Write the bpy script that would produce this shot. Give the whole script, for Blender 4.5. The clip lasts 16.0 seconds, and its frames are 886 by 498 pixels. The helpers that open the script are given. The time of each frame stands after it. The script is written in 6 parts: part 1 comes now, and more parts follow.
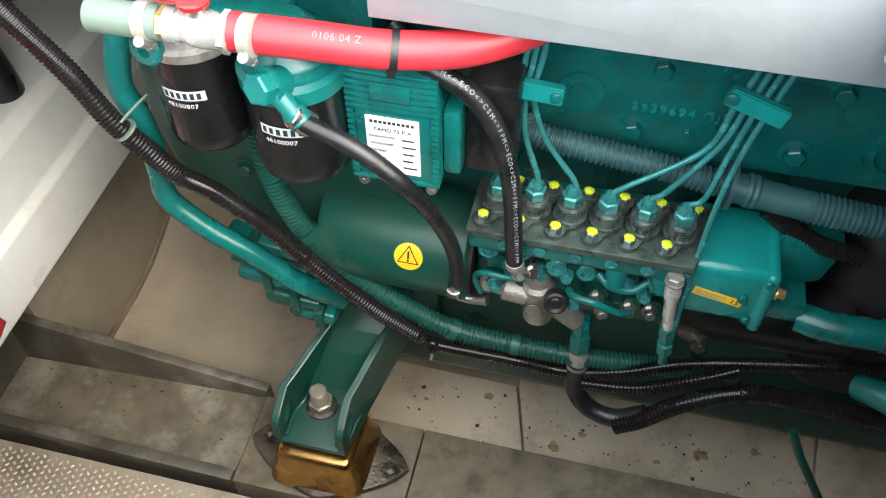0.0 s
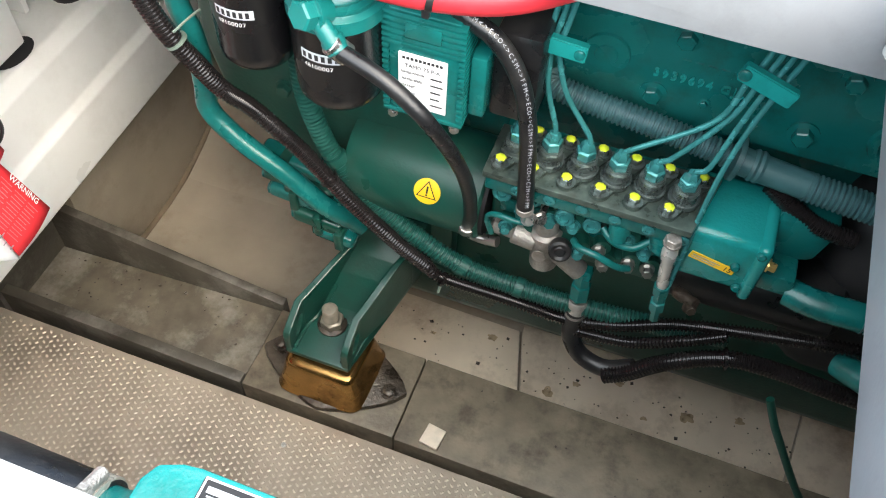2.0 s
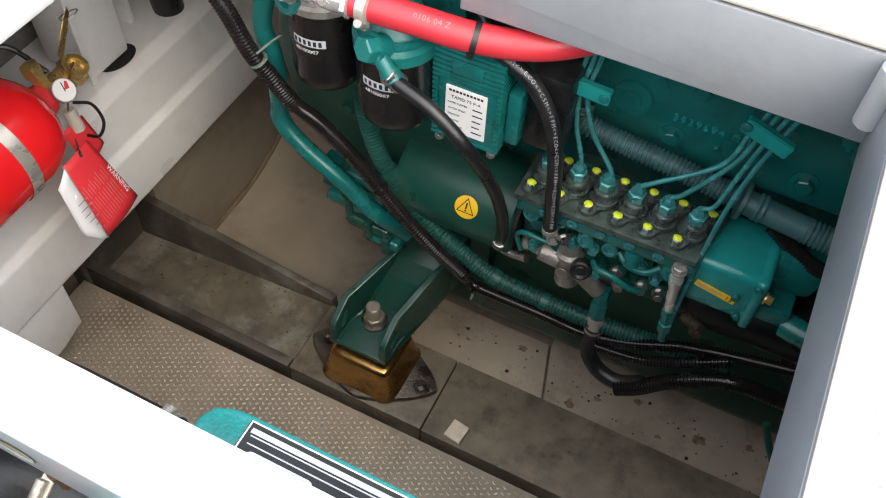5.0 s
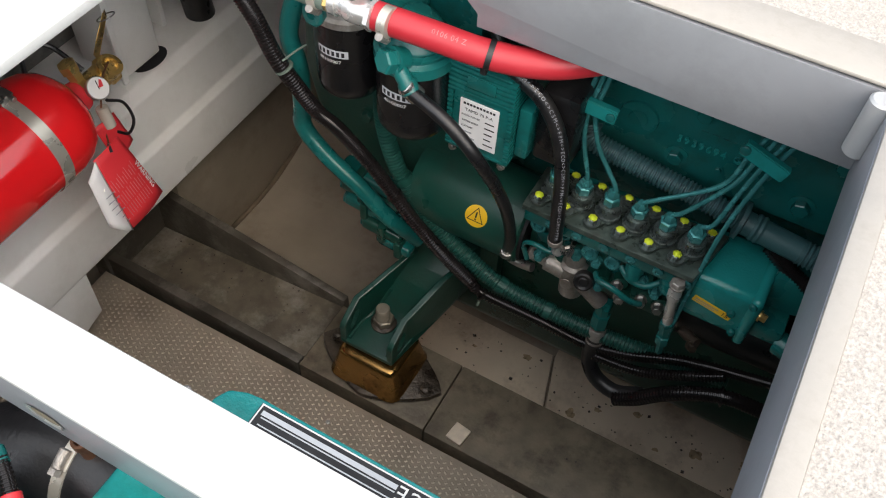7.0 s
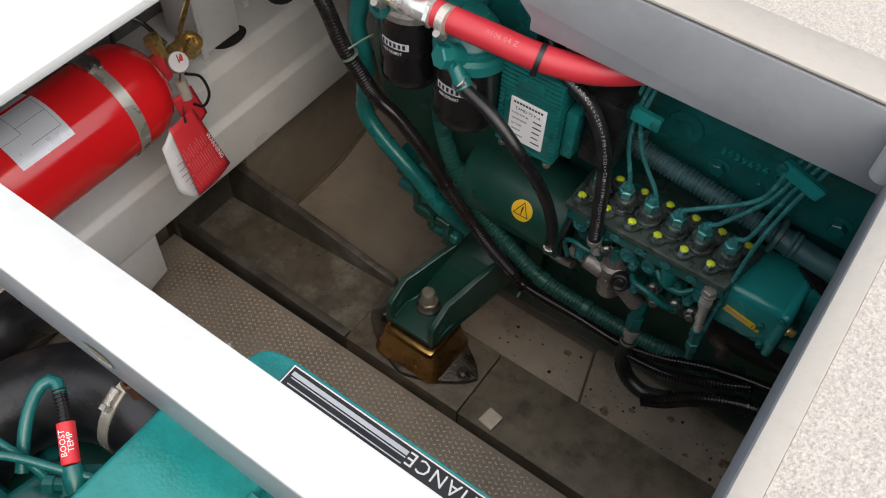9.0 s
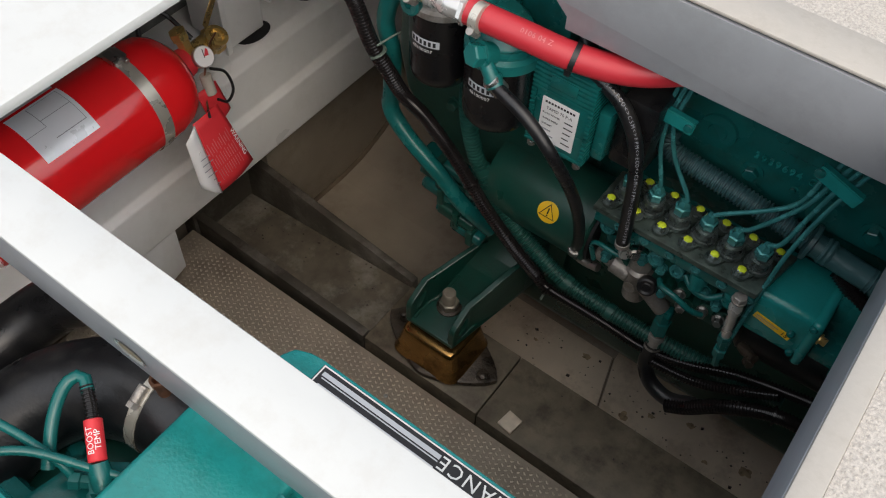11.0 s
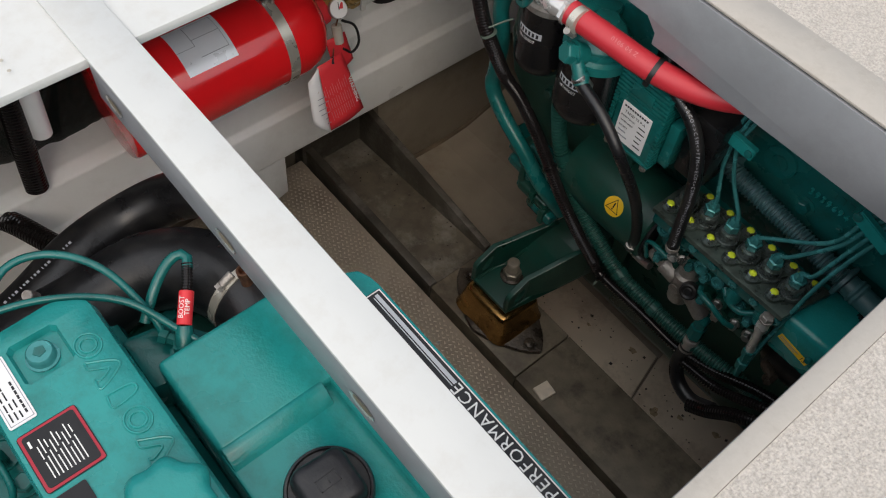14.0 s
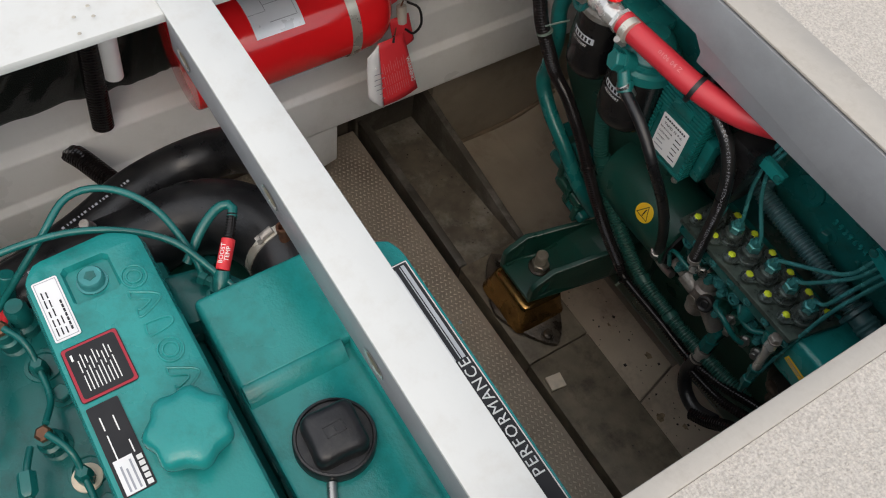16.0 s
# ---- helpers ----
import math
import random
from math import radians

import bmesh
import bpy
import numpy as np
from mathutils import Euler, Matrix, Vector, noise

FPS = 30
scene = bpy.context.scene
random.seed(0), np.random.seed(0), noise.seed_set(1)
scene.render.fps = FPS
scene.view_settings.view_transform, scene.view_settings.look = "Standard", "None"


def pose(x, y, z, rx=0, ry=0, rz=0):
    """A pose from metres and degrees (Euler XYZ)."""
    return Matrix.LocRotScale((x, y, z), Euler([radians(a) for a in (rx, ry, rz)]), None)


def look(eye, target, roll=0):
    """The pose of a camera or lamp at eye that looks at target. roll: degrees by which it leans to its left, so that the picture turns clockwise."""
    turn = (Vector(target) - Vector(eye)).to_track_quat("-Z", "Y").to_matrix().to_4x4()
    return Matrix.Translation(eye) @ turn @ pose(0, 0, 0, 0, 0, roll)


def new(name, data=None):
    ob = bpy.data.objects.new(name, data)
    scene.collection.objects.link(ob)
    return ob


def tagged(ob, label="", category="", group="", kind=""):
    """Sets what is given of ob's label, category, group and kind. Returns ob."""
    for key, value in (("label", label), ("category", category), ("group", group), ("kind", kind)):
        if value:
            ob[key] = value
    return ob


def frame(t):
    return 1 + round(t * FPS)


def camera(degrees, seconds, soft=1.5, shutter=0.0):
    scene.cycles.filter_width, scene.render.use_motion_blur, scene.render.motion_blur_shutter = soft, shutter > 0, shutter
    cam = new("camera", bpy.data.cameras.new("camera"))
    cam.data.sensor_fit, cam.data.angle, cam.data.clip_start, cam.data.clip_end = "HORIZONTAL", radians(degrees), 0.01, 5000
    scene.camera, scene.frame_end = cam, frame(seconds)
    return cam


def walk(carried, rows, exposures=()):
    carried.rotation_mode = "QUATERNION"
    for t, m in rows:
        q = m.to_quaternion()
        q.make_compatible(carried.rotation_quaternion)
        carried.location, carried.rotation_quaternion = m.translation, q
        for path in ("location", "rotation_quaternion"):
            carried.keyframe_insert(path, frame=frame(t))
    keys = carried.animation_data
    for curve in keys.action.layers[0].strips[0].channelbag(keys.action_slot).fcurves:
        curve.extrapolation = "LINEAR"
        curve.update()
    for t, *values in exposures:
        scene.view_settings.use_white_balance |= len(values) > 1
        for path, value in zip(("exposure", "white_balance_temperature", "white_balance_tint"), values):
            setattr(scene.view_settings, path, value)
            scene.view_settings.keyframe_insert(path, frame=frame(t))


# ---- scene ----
cam = camera(54.06, 16.0, 1.1)
# seconds, eye x y z in metres, then the turn about x, y and z in degrees
PATH = [
    (0.0, 0.0000, -0.0000, 1.0927, 39.282, 0.613, 13.527),
    (0.5, 0.0144, -0.0001, 1.1050, 38.864, 0.000, 13.954),
    (1.0, 0.0226, -0.0114, 1.1133, 37.246, -0.830, 16.287),
    (1.5, 0.0240, -0.0273, 1.1165, 36.295, -1.494, 18.666),
    (2.0, 0.0296, -0.0379, 1.1270, 35.896, -1.965, 20.179),
    (2.5, 0.0353, -0.0470, 1.1375, 35.673, -2.194, 21.768),
    (3.0, 0.0477, -0.0531, 1.1535, 35.839, -2.282, 23.007),
    (3.5, 0.0588, -0.0619, 1.1672, 35.907, -2.241, 23.775),
    (4.0, 0.0693, -0.0748, 1.1889, 36.121, -2.004, 25.064),
    (4.5, 0.0772, -0.0874, 1.2049, 36.483, -1.740, 25.957),
    (7.0, 0.1028, -0.1221, 1.2469, 37.480, -2.425, 28.997),
    (7.5, 0.1135, -0.1280, 1.2564, 37.150, -2.627, 31.064),
    (8.0, 0.1288, -0.1289, 1.2722, 36.779, -1.942, 33.250),
    (10.5, 0.1505, -0.1368, 1.2887, 36.566, -1.762, 36.570),
    (11.0, 0.1231, -0.1387, 1.2743, 36.576, -1.943, 36.770),
    (11.5, 0.1332, -0.1580, 1.2962, 36.328, -2.786, 39.092),
    (12.0, 0.1521, -0.1615, 1.3170, 35.523, -3.002, 42.176),
    (12.5, 0.1698, -0.1700, 1.3352, 34.419, -3.070, 45.157),
    (13.0, 0.1800, -0.1663, 1.3448, 34.280, -3.001, 46.123),
    (13.5, 0.1962, -0.1730, 1.3512, 34.125, -3.371, 48.092),
    (14.0, 0.2086, -0.1768, 1.3681, 34.254, -3.509, 50.119),
    (14.5, 0.2156, -0.1782, 1.3747, 33.964, -3.847, 52.150),
    (15.0, 0.2240, -0.1751, 1.3839, 32.701, -4.218, 54.332),
    (15.5, 0.2319, -0.1764, 1.3967, 32.146, -4.608, 56.376),
    (16.0, 0.2429, -0.1864, 1.4123, 32.589, -5.315, 57.878),
]
EXPOSURES = [(0.0, 1.90, 6350, 2), (0.5, 1.92, 6350, 2), (1.5, 2.15, 6400, 5), (2.0, 1.95, 6400, 5), (3.0, 1.6, 6450, 7), (4.5, 1.15, 6450, 8), (7.0, 0.45, 6500, 9), (8.0, 0.28, 6500, 10), (11.0, -0.05, 6500, 9), (16.0, -0.26, 6500, 9)]
walk(cam, [(t, pose(x, y, z, rx, ry, rz)) for t, x, y, z, rx, ry, rz in PATH], EXPOSURES)

# ---- light: soft daylight from the cabin windows, over the open hatch ----
world = bpy.data.worlds.new("world")
scene.world = world
world.use_nodes = True
wn = world.node_tree.nodes
sky = wn.new("ShaderNodeTexSky")
sky.sky_type = 'NISHITA'
sky.sun_disc = False
sky.sun_elevation = radians(51)
sky.sun_rotation = radians(130)
sky.air_density, sky.dust_density, sky.ozone_density = 1.0, 4.0, 1.0
wn["Background"].inputs["Strength"].default_value = 0.15
world.node_tree.links.new(sky.outputs["Color"], wn["Background"].inputs["Color"])
sun_data = bpy.data.lights.new("sun", 'SUN')
sun_data.energy = 3.4
sun_data.angle = radians(150)
sun_data.color = (1.0, 0.97, 0.92)
sun = new("sun", sun_data)
sun.matrix_world = look((0.5, -0.40, 1.30), (0, 0, 0))


# ---- materials ----
def material(name, colour, rough=0.5, metal=0.0, vary=0.12, scale=30.0, bump=0.1, bscale=180.0, dirt=None, dirt_amount=0.0,
             dirt_scale=9.0, rough_vary=0.12, coat=0.0, bdist=0.002):
    m = bpy.data.materials.new(name)
    m.use_nodes = True
    nt = m.node_tree
    n, l = nt.nodes, nt.links
    b = n["Principled BSDF"]
    co = n.new("ShaderNodeTexCoord")
    n1 = n.new("ShaderNodeTexNoise")
    n1.inputs["Scale"].default_value = scale
    n1.inputs["Detail"].default_value = 6
    l.new(co.outputs["Object"], n1.inputs["Vector"])
    n2 = n.new("ShaderNodeTexNoise")
    n2.inputs["Scale"].default_value = bscale
    n2.inputs["Detail"].default_value = 4
    l.new(co.outputs["Object"], n2.inputs["Vector"])
    ramp = n.new("ShaderNodeMapRange")
    ramp.inputs["From Min"].default_value, ramp.inputs["From Max"].default_value = 0.3, 0.7
    ramp.inputs["To Min"].default_value, ramp.inputs["To Max"].default_value = 1 - vary, 1 + vary
    l.new(n1.outputs["Fac"], ramp.inputs["Value"])
    mul = n.new("ShaderNodeVectorMath")
    mul.operation = 'SCALE'
    mul.inputs[0].default_value = colour
    l.new(ramp.outputs["Result"], mul.inputs["Scale"])
    out = mul.outputs["Vector"]
    if dirt:
        n3 = n.new("ShaderNodeTexNoise")
        n3.inputs["Scale"].default_value = dirt_scale
        n3.inputs["Detail"].default_value = 9
        n3.inputs["Roughness"].default_value = 0.7
        l.new(co.outputs["Object"], n3.inputs["Vector"])
        r3 = n.new("ShaderNodeMapRange")
        r3.inputs["From Min"].default_value, r3.inputs["From Max"].default_value = 0.48, 0.68
        r3.inputs["To Min"].default_value, r3.inputs["To Max"].default_value = 0.0, dirt_amount
        l.new(n3.outputs["Fac"], r3.inputs["Value"])
        mix = n.new("ShaderNodeMix")
        mix.data_type = 'RGBA'
        mix.inputs["B"].default_value = (*dirt, 1)
        for s in mix.inputs:
            if s.name == "A" and s.type == 'RGBA':
                l.new(out, s)
            if s.name == "B" and s.type == 'RGBA':
                s.default_value = (*dirt, 1)
        l.new(r3.outputs["Result"], mix.inputs["Factor"])
        out = [s for s in mix.outputs if s.type == 'RGBA'][0]
    l.new(out, b.inputs["Base Color"])
    rr = n.new("ShaderNodeMapRange")
    rr.inputs["From Min"].default_value, rr.inputs["From Max"].default_value = 0.3, 0.7
    rr.inputs["To Min"].default_value, rr.inputs["To Max"].default_value = max(0.03, rough - rough_vary), min(1, rough + rough_vary)
    l.new(n1.outputs["Fac"], rr.inputs["Value"])
    l.new(rr.outputs["Result"], b.inputs["Roughness"])
    b.inputs["Metallic"].default_value = metal
    b.inputs["Coat Weight"].default_value = coat
    if bump:
        bp = n.new("ShaderNodeBump")
        bp.inputs["Strength"].default_value = bump
        bp.inputs["Distance"].default_value = bdist
        l.new(n2.outputs["Fac"], bp.inputs["Height"])
        l.new(bp.outputs["Normal"], b.inputs["Normal"])
    return m


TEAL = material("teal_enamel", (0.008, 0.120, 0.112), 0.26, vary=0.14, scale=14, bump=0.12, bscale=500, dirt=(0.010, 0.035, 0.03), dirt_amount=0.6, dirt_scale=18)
# Brighter copy of the enamel; the near engine gets it for its direct light.
TEAL_BRIGHT = material("teal_enamel_bright", (0.016, 0.235, 0.222), 0.22, vary=0.10, scale=10, bump=0.2, bscale=330, dirt=(0.010, 0.11, 0.095), dirt_amount=0.55, dirt_scale=22)
# Dark green castings, and a shaded copy of the enamel for deep-set parts.
GREEN = material("dark_green_and_shade_enamel", (0.006, 0.058, 0.042), 0.36, vary=0.15, scale=12, bump=0.15, bscale=220, dirt=(0.02, 0.03, 0.022), dirt_amount=0.5, dirt_scale=12)
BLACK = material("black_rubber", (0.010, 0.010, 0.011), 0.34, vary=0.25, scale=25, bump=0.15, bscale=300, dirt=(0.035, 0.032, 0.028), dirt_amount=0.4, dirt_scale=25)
CONDUIT = material("black_plastic_conduit", (0.012, 0.010, 0.010), 0.17, vary=0.2, scale=30, bump=0.0)
FILTER = material("gloss_black_paint", (0.006, 0.006, 0.007), 0.2, vary=0.1, scale=8, bump=0.04)
WHITE = material("white_gelcoat", (0.86, 0.86, 0.84), 0.36, vary=0.04, scale=5, bump=0.05, bscale=60, dirt=(0.52, 0.50, 0.46), dirt_amount=0.35, dirt_scale=5)
WHITE_BEAM = material("white_coated_aluminium", (0.55, 0.56, 0.545), 0.45, vary=0.02, scale=20, bump=0.06, bscale=200, dirt=(0.47, 0.455, 0.42), dirt_amount=0.4, dirt_scale=30)
# Brown-stained gelcoat, its base darkened for the shade under the ledge.
WALL_LOW = material("stained_gelcoat_in_shade", (0.285, 0.245, 0.19), 0.45, vary=0.2, scale=6, bump=0.15, bscale=50, dirt=(0.13, 0.10, 0.07), dirt_amount=0.7, dirt_scale=4)
# Stained hull gelcoat, a darkened copy of the panels' cream for weaker light.
HULL = material("stained_hull_gelcoat_dim", (0.40, 0.345, 0.27), 0.42, vary=0.18, scale=6, bump=0.15, bscale=50, dirt=(0.22, 0.165, 0.11), dirt_amount=0.8, dirt_scale=5)
CREAM = material("cream_gelcoat", (0.69, 0.585, 0.45), 0.40, vary=0.16, scale=6, bump=0.15, bscale=50, dirt=(0.27, 0.19, 0.12), dirt_amount=0.8, dirt_scale=7)
ALU = material("brushed_aluminium", (0.47, 0.475, 0.475), 0.42, metal=0.3, vary=0.10, scale=11, bump=0.08, bscale=300, dirt=(0.30, 0.30, 0.29), dirt_amount=0.5, dirt_scale=12)
ALU_GREY = material("grey_anodised_aluminium", (0.29, 0.30, 0.318), 0.4, metal=0.25, vary=0.10, scale=9, bump=0.08, bscale=300, dirt=(0.21, 0.215, 0.22), dirt_amount=0.5, dirt_scale=10)
STRAP = material("stainless_strap", (0.56, 0.53, 0.46), 0.3, metal=0.6, vary=0.12, scale=30, bump=0.05)
TRIM = material("worn_beige_trim", (0.43, 0.40, 0.355), 0.45, metal=0.2, vary=0.08, scale=30, bump=0.1, bscale=250, dirt=(0.33, 0.30, 0.26), dirt_amount=0.6, dirt_scale=30)
CLAMP = material("polished_clamp_steel", (0.66, 0.65, 0.62), 0.26, metal=0.65, vary=0.12, scale=60, bump=0.1)
TREAD = material("worn_tread_tops", (0.58, 0.50, 0.395), 0.55, metal=0.3, vary=0.12, scale=20, bump=0.1)
DULL = material("dull_zinc", (0.31, 0.275, 0.22), 0.45, metal=0.55, vary=0.25, scale=60, bump=0.2)
HOLDER = material("knurled_steel", (0.20, 0.235, 0.225), 0.3, metal=0.8, vary=0.25, scale=80, bump=0.15, dirt=(0.03, 0.035, 0.03), dirt_amount=0.8, dirt_scale=70)
NUT = material("painted_union_steel", (0.05, 0.235, 0.235), 0.22, metal=0.35, vary=0.2, scale=60, bump=0.12)
ALU_DARK = material("weathered_aluminium", (0.205, 0.172, 0.122), 0.58, metal=0.2, vary=0.3, scale=22, bump=0.3, bscale=140, dirt=(0.050, 0.038, 0.026), dirt_amount=0.7, dirt_scale=17)
TRAY = material("dusty_weathered_tray", (0.13, 0.11, 0.08), 0.7, metal=0.1, vary=0.35, scale=28, bump=0.4, bscale=160, dirt=(0.33, 0.31, 0.265), dirt_amount=0.75, dirt_scale=11)
FLANGE = material("grimy_flange", (0.095, 0.085, 0.068), 0.5, metal=0.3, vary=0.35, scale=18, bump=0.35, bscale=120, dirt=(0.27, 0.25, 0.22), dirt_amount=0.6, dirt_scale=13)
CHECKER = material("tread_plate", (0.54, 0.46, 0.36), 0.45, metal=0.35, vary=0.1, scale=9, bump=0.1, bscale=200, dirt=(0.24, 0.19, 0.145), dirt_amount=0.7, dirt_scale=6)
STEEL = material("zinc_steel", (0.45, 0.44, 0.42), 0.32, metal=0.95, vary=0.15, scale=60, bump=0.1)
CAST = material("bare_cast_alloy", (0.39, 0.365, 0.335), 0.46, metal=0.65, vary=0.2, scale=50, bump=0.5, bscale=500, dirt=(0.10, 0.08, 0.06), dirt_amount=0.6, dirt_scale=30)
BRASS = material("brass", (0.62, 0.43, 0.15), 0.3, metal=0.72, vary=0.12, scale=40, bump=0.08)
GOLD = material("yellow_passivated_steel", (0.36, 0.205, 0.065), 0.24, metal=0.92, vary=0.3, scale=22, bump=0.1, dirt=(0.085, 0.042, 0.015), dirt_amount=0.85, dirt_scale=12)
RUST = material("oily_mount_base", (0.062, 0.048, 0.036), 0.34, metal=0.4, vary=0.5, scale=55, bump=0.8, bscale=210, dirt=(0.15, 0.13, 0.10), dirt_amount=0.6, dirt_scale=26)
RED = material("red_enamel", (0.80, 0.014, 0.018), 0.14, vary=0.03, scale=6, bump=0.0, coat=0.4)
RED_HOSE = material("red_silicone_hose", (0.45, 0.024, 0.035), 0.42, vary=0.07, scale=20, bump=0.05)
RED_TAG = material("red_card", (0.66, 0.03, 0.04), 0.55, vary=0.05, bump=0.05)
PAPER = material("white_label", (0.74, 0.74, 0.74), 0.5, vary=0.03, bump=0.0)
PAPER_GREY = material("silver_label", (0.80, 0.82, 0.85), 0.35, metal=0.2, vary=0.03, bump=0.0)
CRIMSON = material("crimson_border", (0.34, 0.018, 0.035), 0.5, vary=0.05, bump=0.0)
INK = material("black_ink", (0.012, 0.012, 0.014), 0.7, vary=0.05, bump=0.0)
INK_GREY = material("grey_ink", (0.30, 0.31, 0.34), 0.5, vary=0.05, bump=0.0)
INK_WHITE = material("white_ink", (0.72, 0.72, 0.70), 0.5, vary=0.05, bump=0.0)
INK_SILVER = material("silver_ink", (0.48, 0.50, 0.52), 0.4, vary=0.05, bump=0.0)
RED_PRINT = material("faded_pink_print", (0.60, 0.17, 0.18), 0.5, vary=0.3, bump=0.0)
STAIN = material("dried_oil_stain", (0.38, 0.28, 0.165), 0.35, vary=0.4, scale=90, bump=0.1)
JOINT = material("brown_stained_filler", (0.19, 0.145, 0.10), 0.6, vary=0.3, scale=20, bump=0.2)
YELLOW = material("yellow_label", (0.85, 0.53, 0.02), 0.4, vary=0.03, bump=0.0)
LIME = material("lime_paint_mark", (0.62, 0.74, 0.03), 0.5, vary=0.12, scale=90, bump=0.2)
CARPET = material("cream_carpet", (0.455, 0.425, 0.385), 0.95, vary=0.24, scale=420, bump=0.4, bscale=500)
# Dark grey of the sole and added walls, tuned to deepen the bay's shade.
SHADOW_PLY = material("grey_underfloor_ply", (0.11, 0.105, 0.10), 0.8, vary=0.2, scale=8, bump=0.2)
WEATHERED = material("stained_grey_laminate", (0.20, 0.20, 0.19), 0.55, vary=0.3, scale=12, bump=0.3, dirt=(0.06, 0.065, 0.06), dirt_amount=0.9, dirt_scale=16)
BRONZE = material("tarnished_copper", (0.20, 0.10, 0.06), 0.4, metal=0.8, vary=0.3, scale=70, bump=0.2)
GLASS_DIAL = material("gauge_face", (0.80, 0.79, 0.77), 0.2, vary=0.02, bump=0.0)
CAP = material("black_moulded_plastic", (0.012, 0.012, 0.014), 0.42, vary=0.2, scale=40, bump=0.1, bscale=400, dirt=(0.05, 0.048, 0.044), dirt_amount=0.5, dirt_scale=60)
PLASTIC_GREY = material("beige_plastic", (0.42, 0.39, 0.33), 0.5, vary=0.08, bump=0.05)
WOOD = material("pale_wood_offcut", (0.74, 0.64, 0.50), 0.65, vary=0.12, scale=60, bump=0.15)
TEAL_HOSE = material("painted_corrugated_hose", (0.010, 0.070, 0.055), 0.42, vary=0.14, scale=20, bump=0.1)
GREY_HOSE = material("grey_green_hose", (0.13, 0.17, 0.14), 0.5, vary=0.1, bump=0.05)
BLUE_GREY = material("faded_painted_hose", (0.035, 0.095, 0.10), 0.45, vary=0.15, scale=30, bump=0.15)
FILM = material("dark_plastic_film", (0.016, 0.018, 0.016), 0.12, vary=0.3, scale=12, bump=0.25, bscale=60, bdist=0.006)
FILM.node_tree.nodes["Principled BSDF"].inputs["Alpha"].default_value = 0.72

DECK_METAL = material("grimy_pump_deck", (0.085, 0.115, 0.10), 0.34, metal=0.5, vary=0.35, scale=70, bump=0.25, bscale=400, dirt=(0.05, 0.045, 0.035), dirt_amount=0.6, dirt_scale=40)

# ---- building blocks ----
ORG = {}
SHIFT = [None]


def thing(name, label, category, at=(0, 0, 0), group="", kind=""):
    ob = new(name)
    ob.empty_display_size = 0.02
    ob.location = at
    ORG[ob] = Vector(at)
    return tagged(ob, label, category, group, kind)


def part(name, bm, mat, parent=None, label="", smooth=True):
    me = bpy.data.meshes.new(name)
    if SHIFT[0] is not None:
        bm.transform(SHIFT[0])
    if parent is not None:
        bmesh.ops.translate(bm, verts=bm.verts, vec=-ORG[parent])
    bmesh.ops.recalc_face_normals(bm, faces=bm.faces)
    bm.to_mesh(me)
    bm.free()
    me.materials.append(mat)
    if smooth:
        me.shade_smooth()
        me.set_sharp_from_angle(angle=radians(38))
    ob = new(name, me)
    if parent is not None:
        ob.parent = parent
        ORG[ob] = ORG[parent]
    else:
        ORG[ob] = Vector((0, 0, 0))
    if label:
        ob["label"] = label
    return ob


def single(name, bm, mat, label, category, group="", kind="", smooth=True):
    return tagged(part(name, bm, mat, None, "", smooth), label, category, group, kind)


def box(x0, x1, y0, y1, z0, z1, bevel=0.0, seg=2, bm=None, turn=None):
    b = bmesh.new()
    bmesh.ops.create_cube(b, size=1)
    bmesh.ops.scale(b, vec=(x1 - x0, y1 - y0, z1 - z0), verts=b.verts)
    if bevel:
        bmesh.ops.bevel(b, geom=list(b.edges), offset=bevel, segments=seg, affect='EDGES', profile=0.5)
    m = Matrix.Translation(((x0 + x1) / 2, (y0 + y1) / 2, (z0 + z1) / 2))
    if turn is not None:
        m = m @ turn
    b.transform(m)
    return join(bm, b)


def join(a, b):
    if a is None:
        return b
    me = bpy.data.meshes.new("tmp")
    b.to_mesh(me)
    b.free()
    a.from_mesh(me)
    bpy.data.meshes.remove(me)
    return a


def basis(axis):
    z = Vector(axis).normalized()
    t = Vector((0, 0, 1)) if abs(z.z) < 0.9 else Vector((1, 0, 0))
    x = t.cross(z).normalized()
    return Matrix((x, z.cross(x), z)).transposed()


def lathe(at, axis, profile, seg=20, bm=None, turn=0.0):
    """Rings of (height, radius) along axis from at; closed at both ends."""
    b = bm or bmesh.new()
    r3, at = basis(axis), Vector(at)
    rings = []
    for h, r in profile:
        rings.append([b.verts.new(at + r3 @ Vector((r * math.cos(turn + 2 * math.pi * k / seg), r * math.sin(turn + 2 * math.pi * k / seg), h))) for k in range(seg)])
    for p, q in zip(rings, rings[1:]):
        for k in range(seg):
            b.faces.new((p[k], p[(k + 1) % seg], q[(k + 1) % seg], q[k]))
    b.faces.new(rings[0][::-1])
    b.faces.new(rings[-1])
    return b


def cut(a, b):
    """Bmesh a less bmesh b."""
    obs = []
    for bm in (a, b):
        bmesh.ops.recalc_face_normals(bm, faces=bm.faces)
        me = bpy.data.meshes.new("solid")
        bm.to_mesh(me)
        bm.free()
        obs.append(new("solid", me))
    mod = obs[0].modifiers.new("cut", 'BOOLEAN')
    mod.operation, mod.object, mod.solver = 'DIFFERENCE', obs[1], 'EXACT'
    bpy.context.view_layer.update()
    done = bmesh.new()
    done.from_object(obs[0], bpy.context.evaluated_depsgraph_get())
    for ob in obs:
        me = ob.data
        bpy.data.objects.remove(ob)
        bpy.data.meshes.remove(me)
    return done


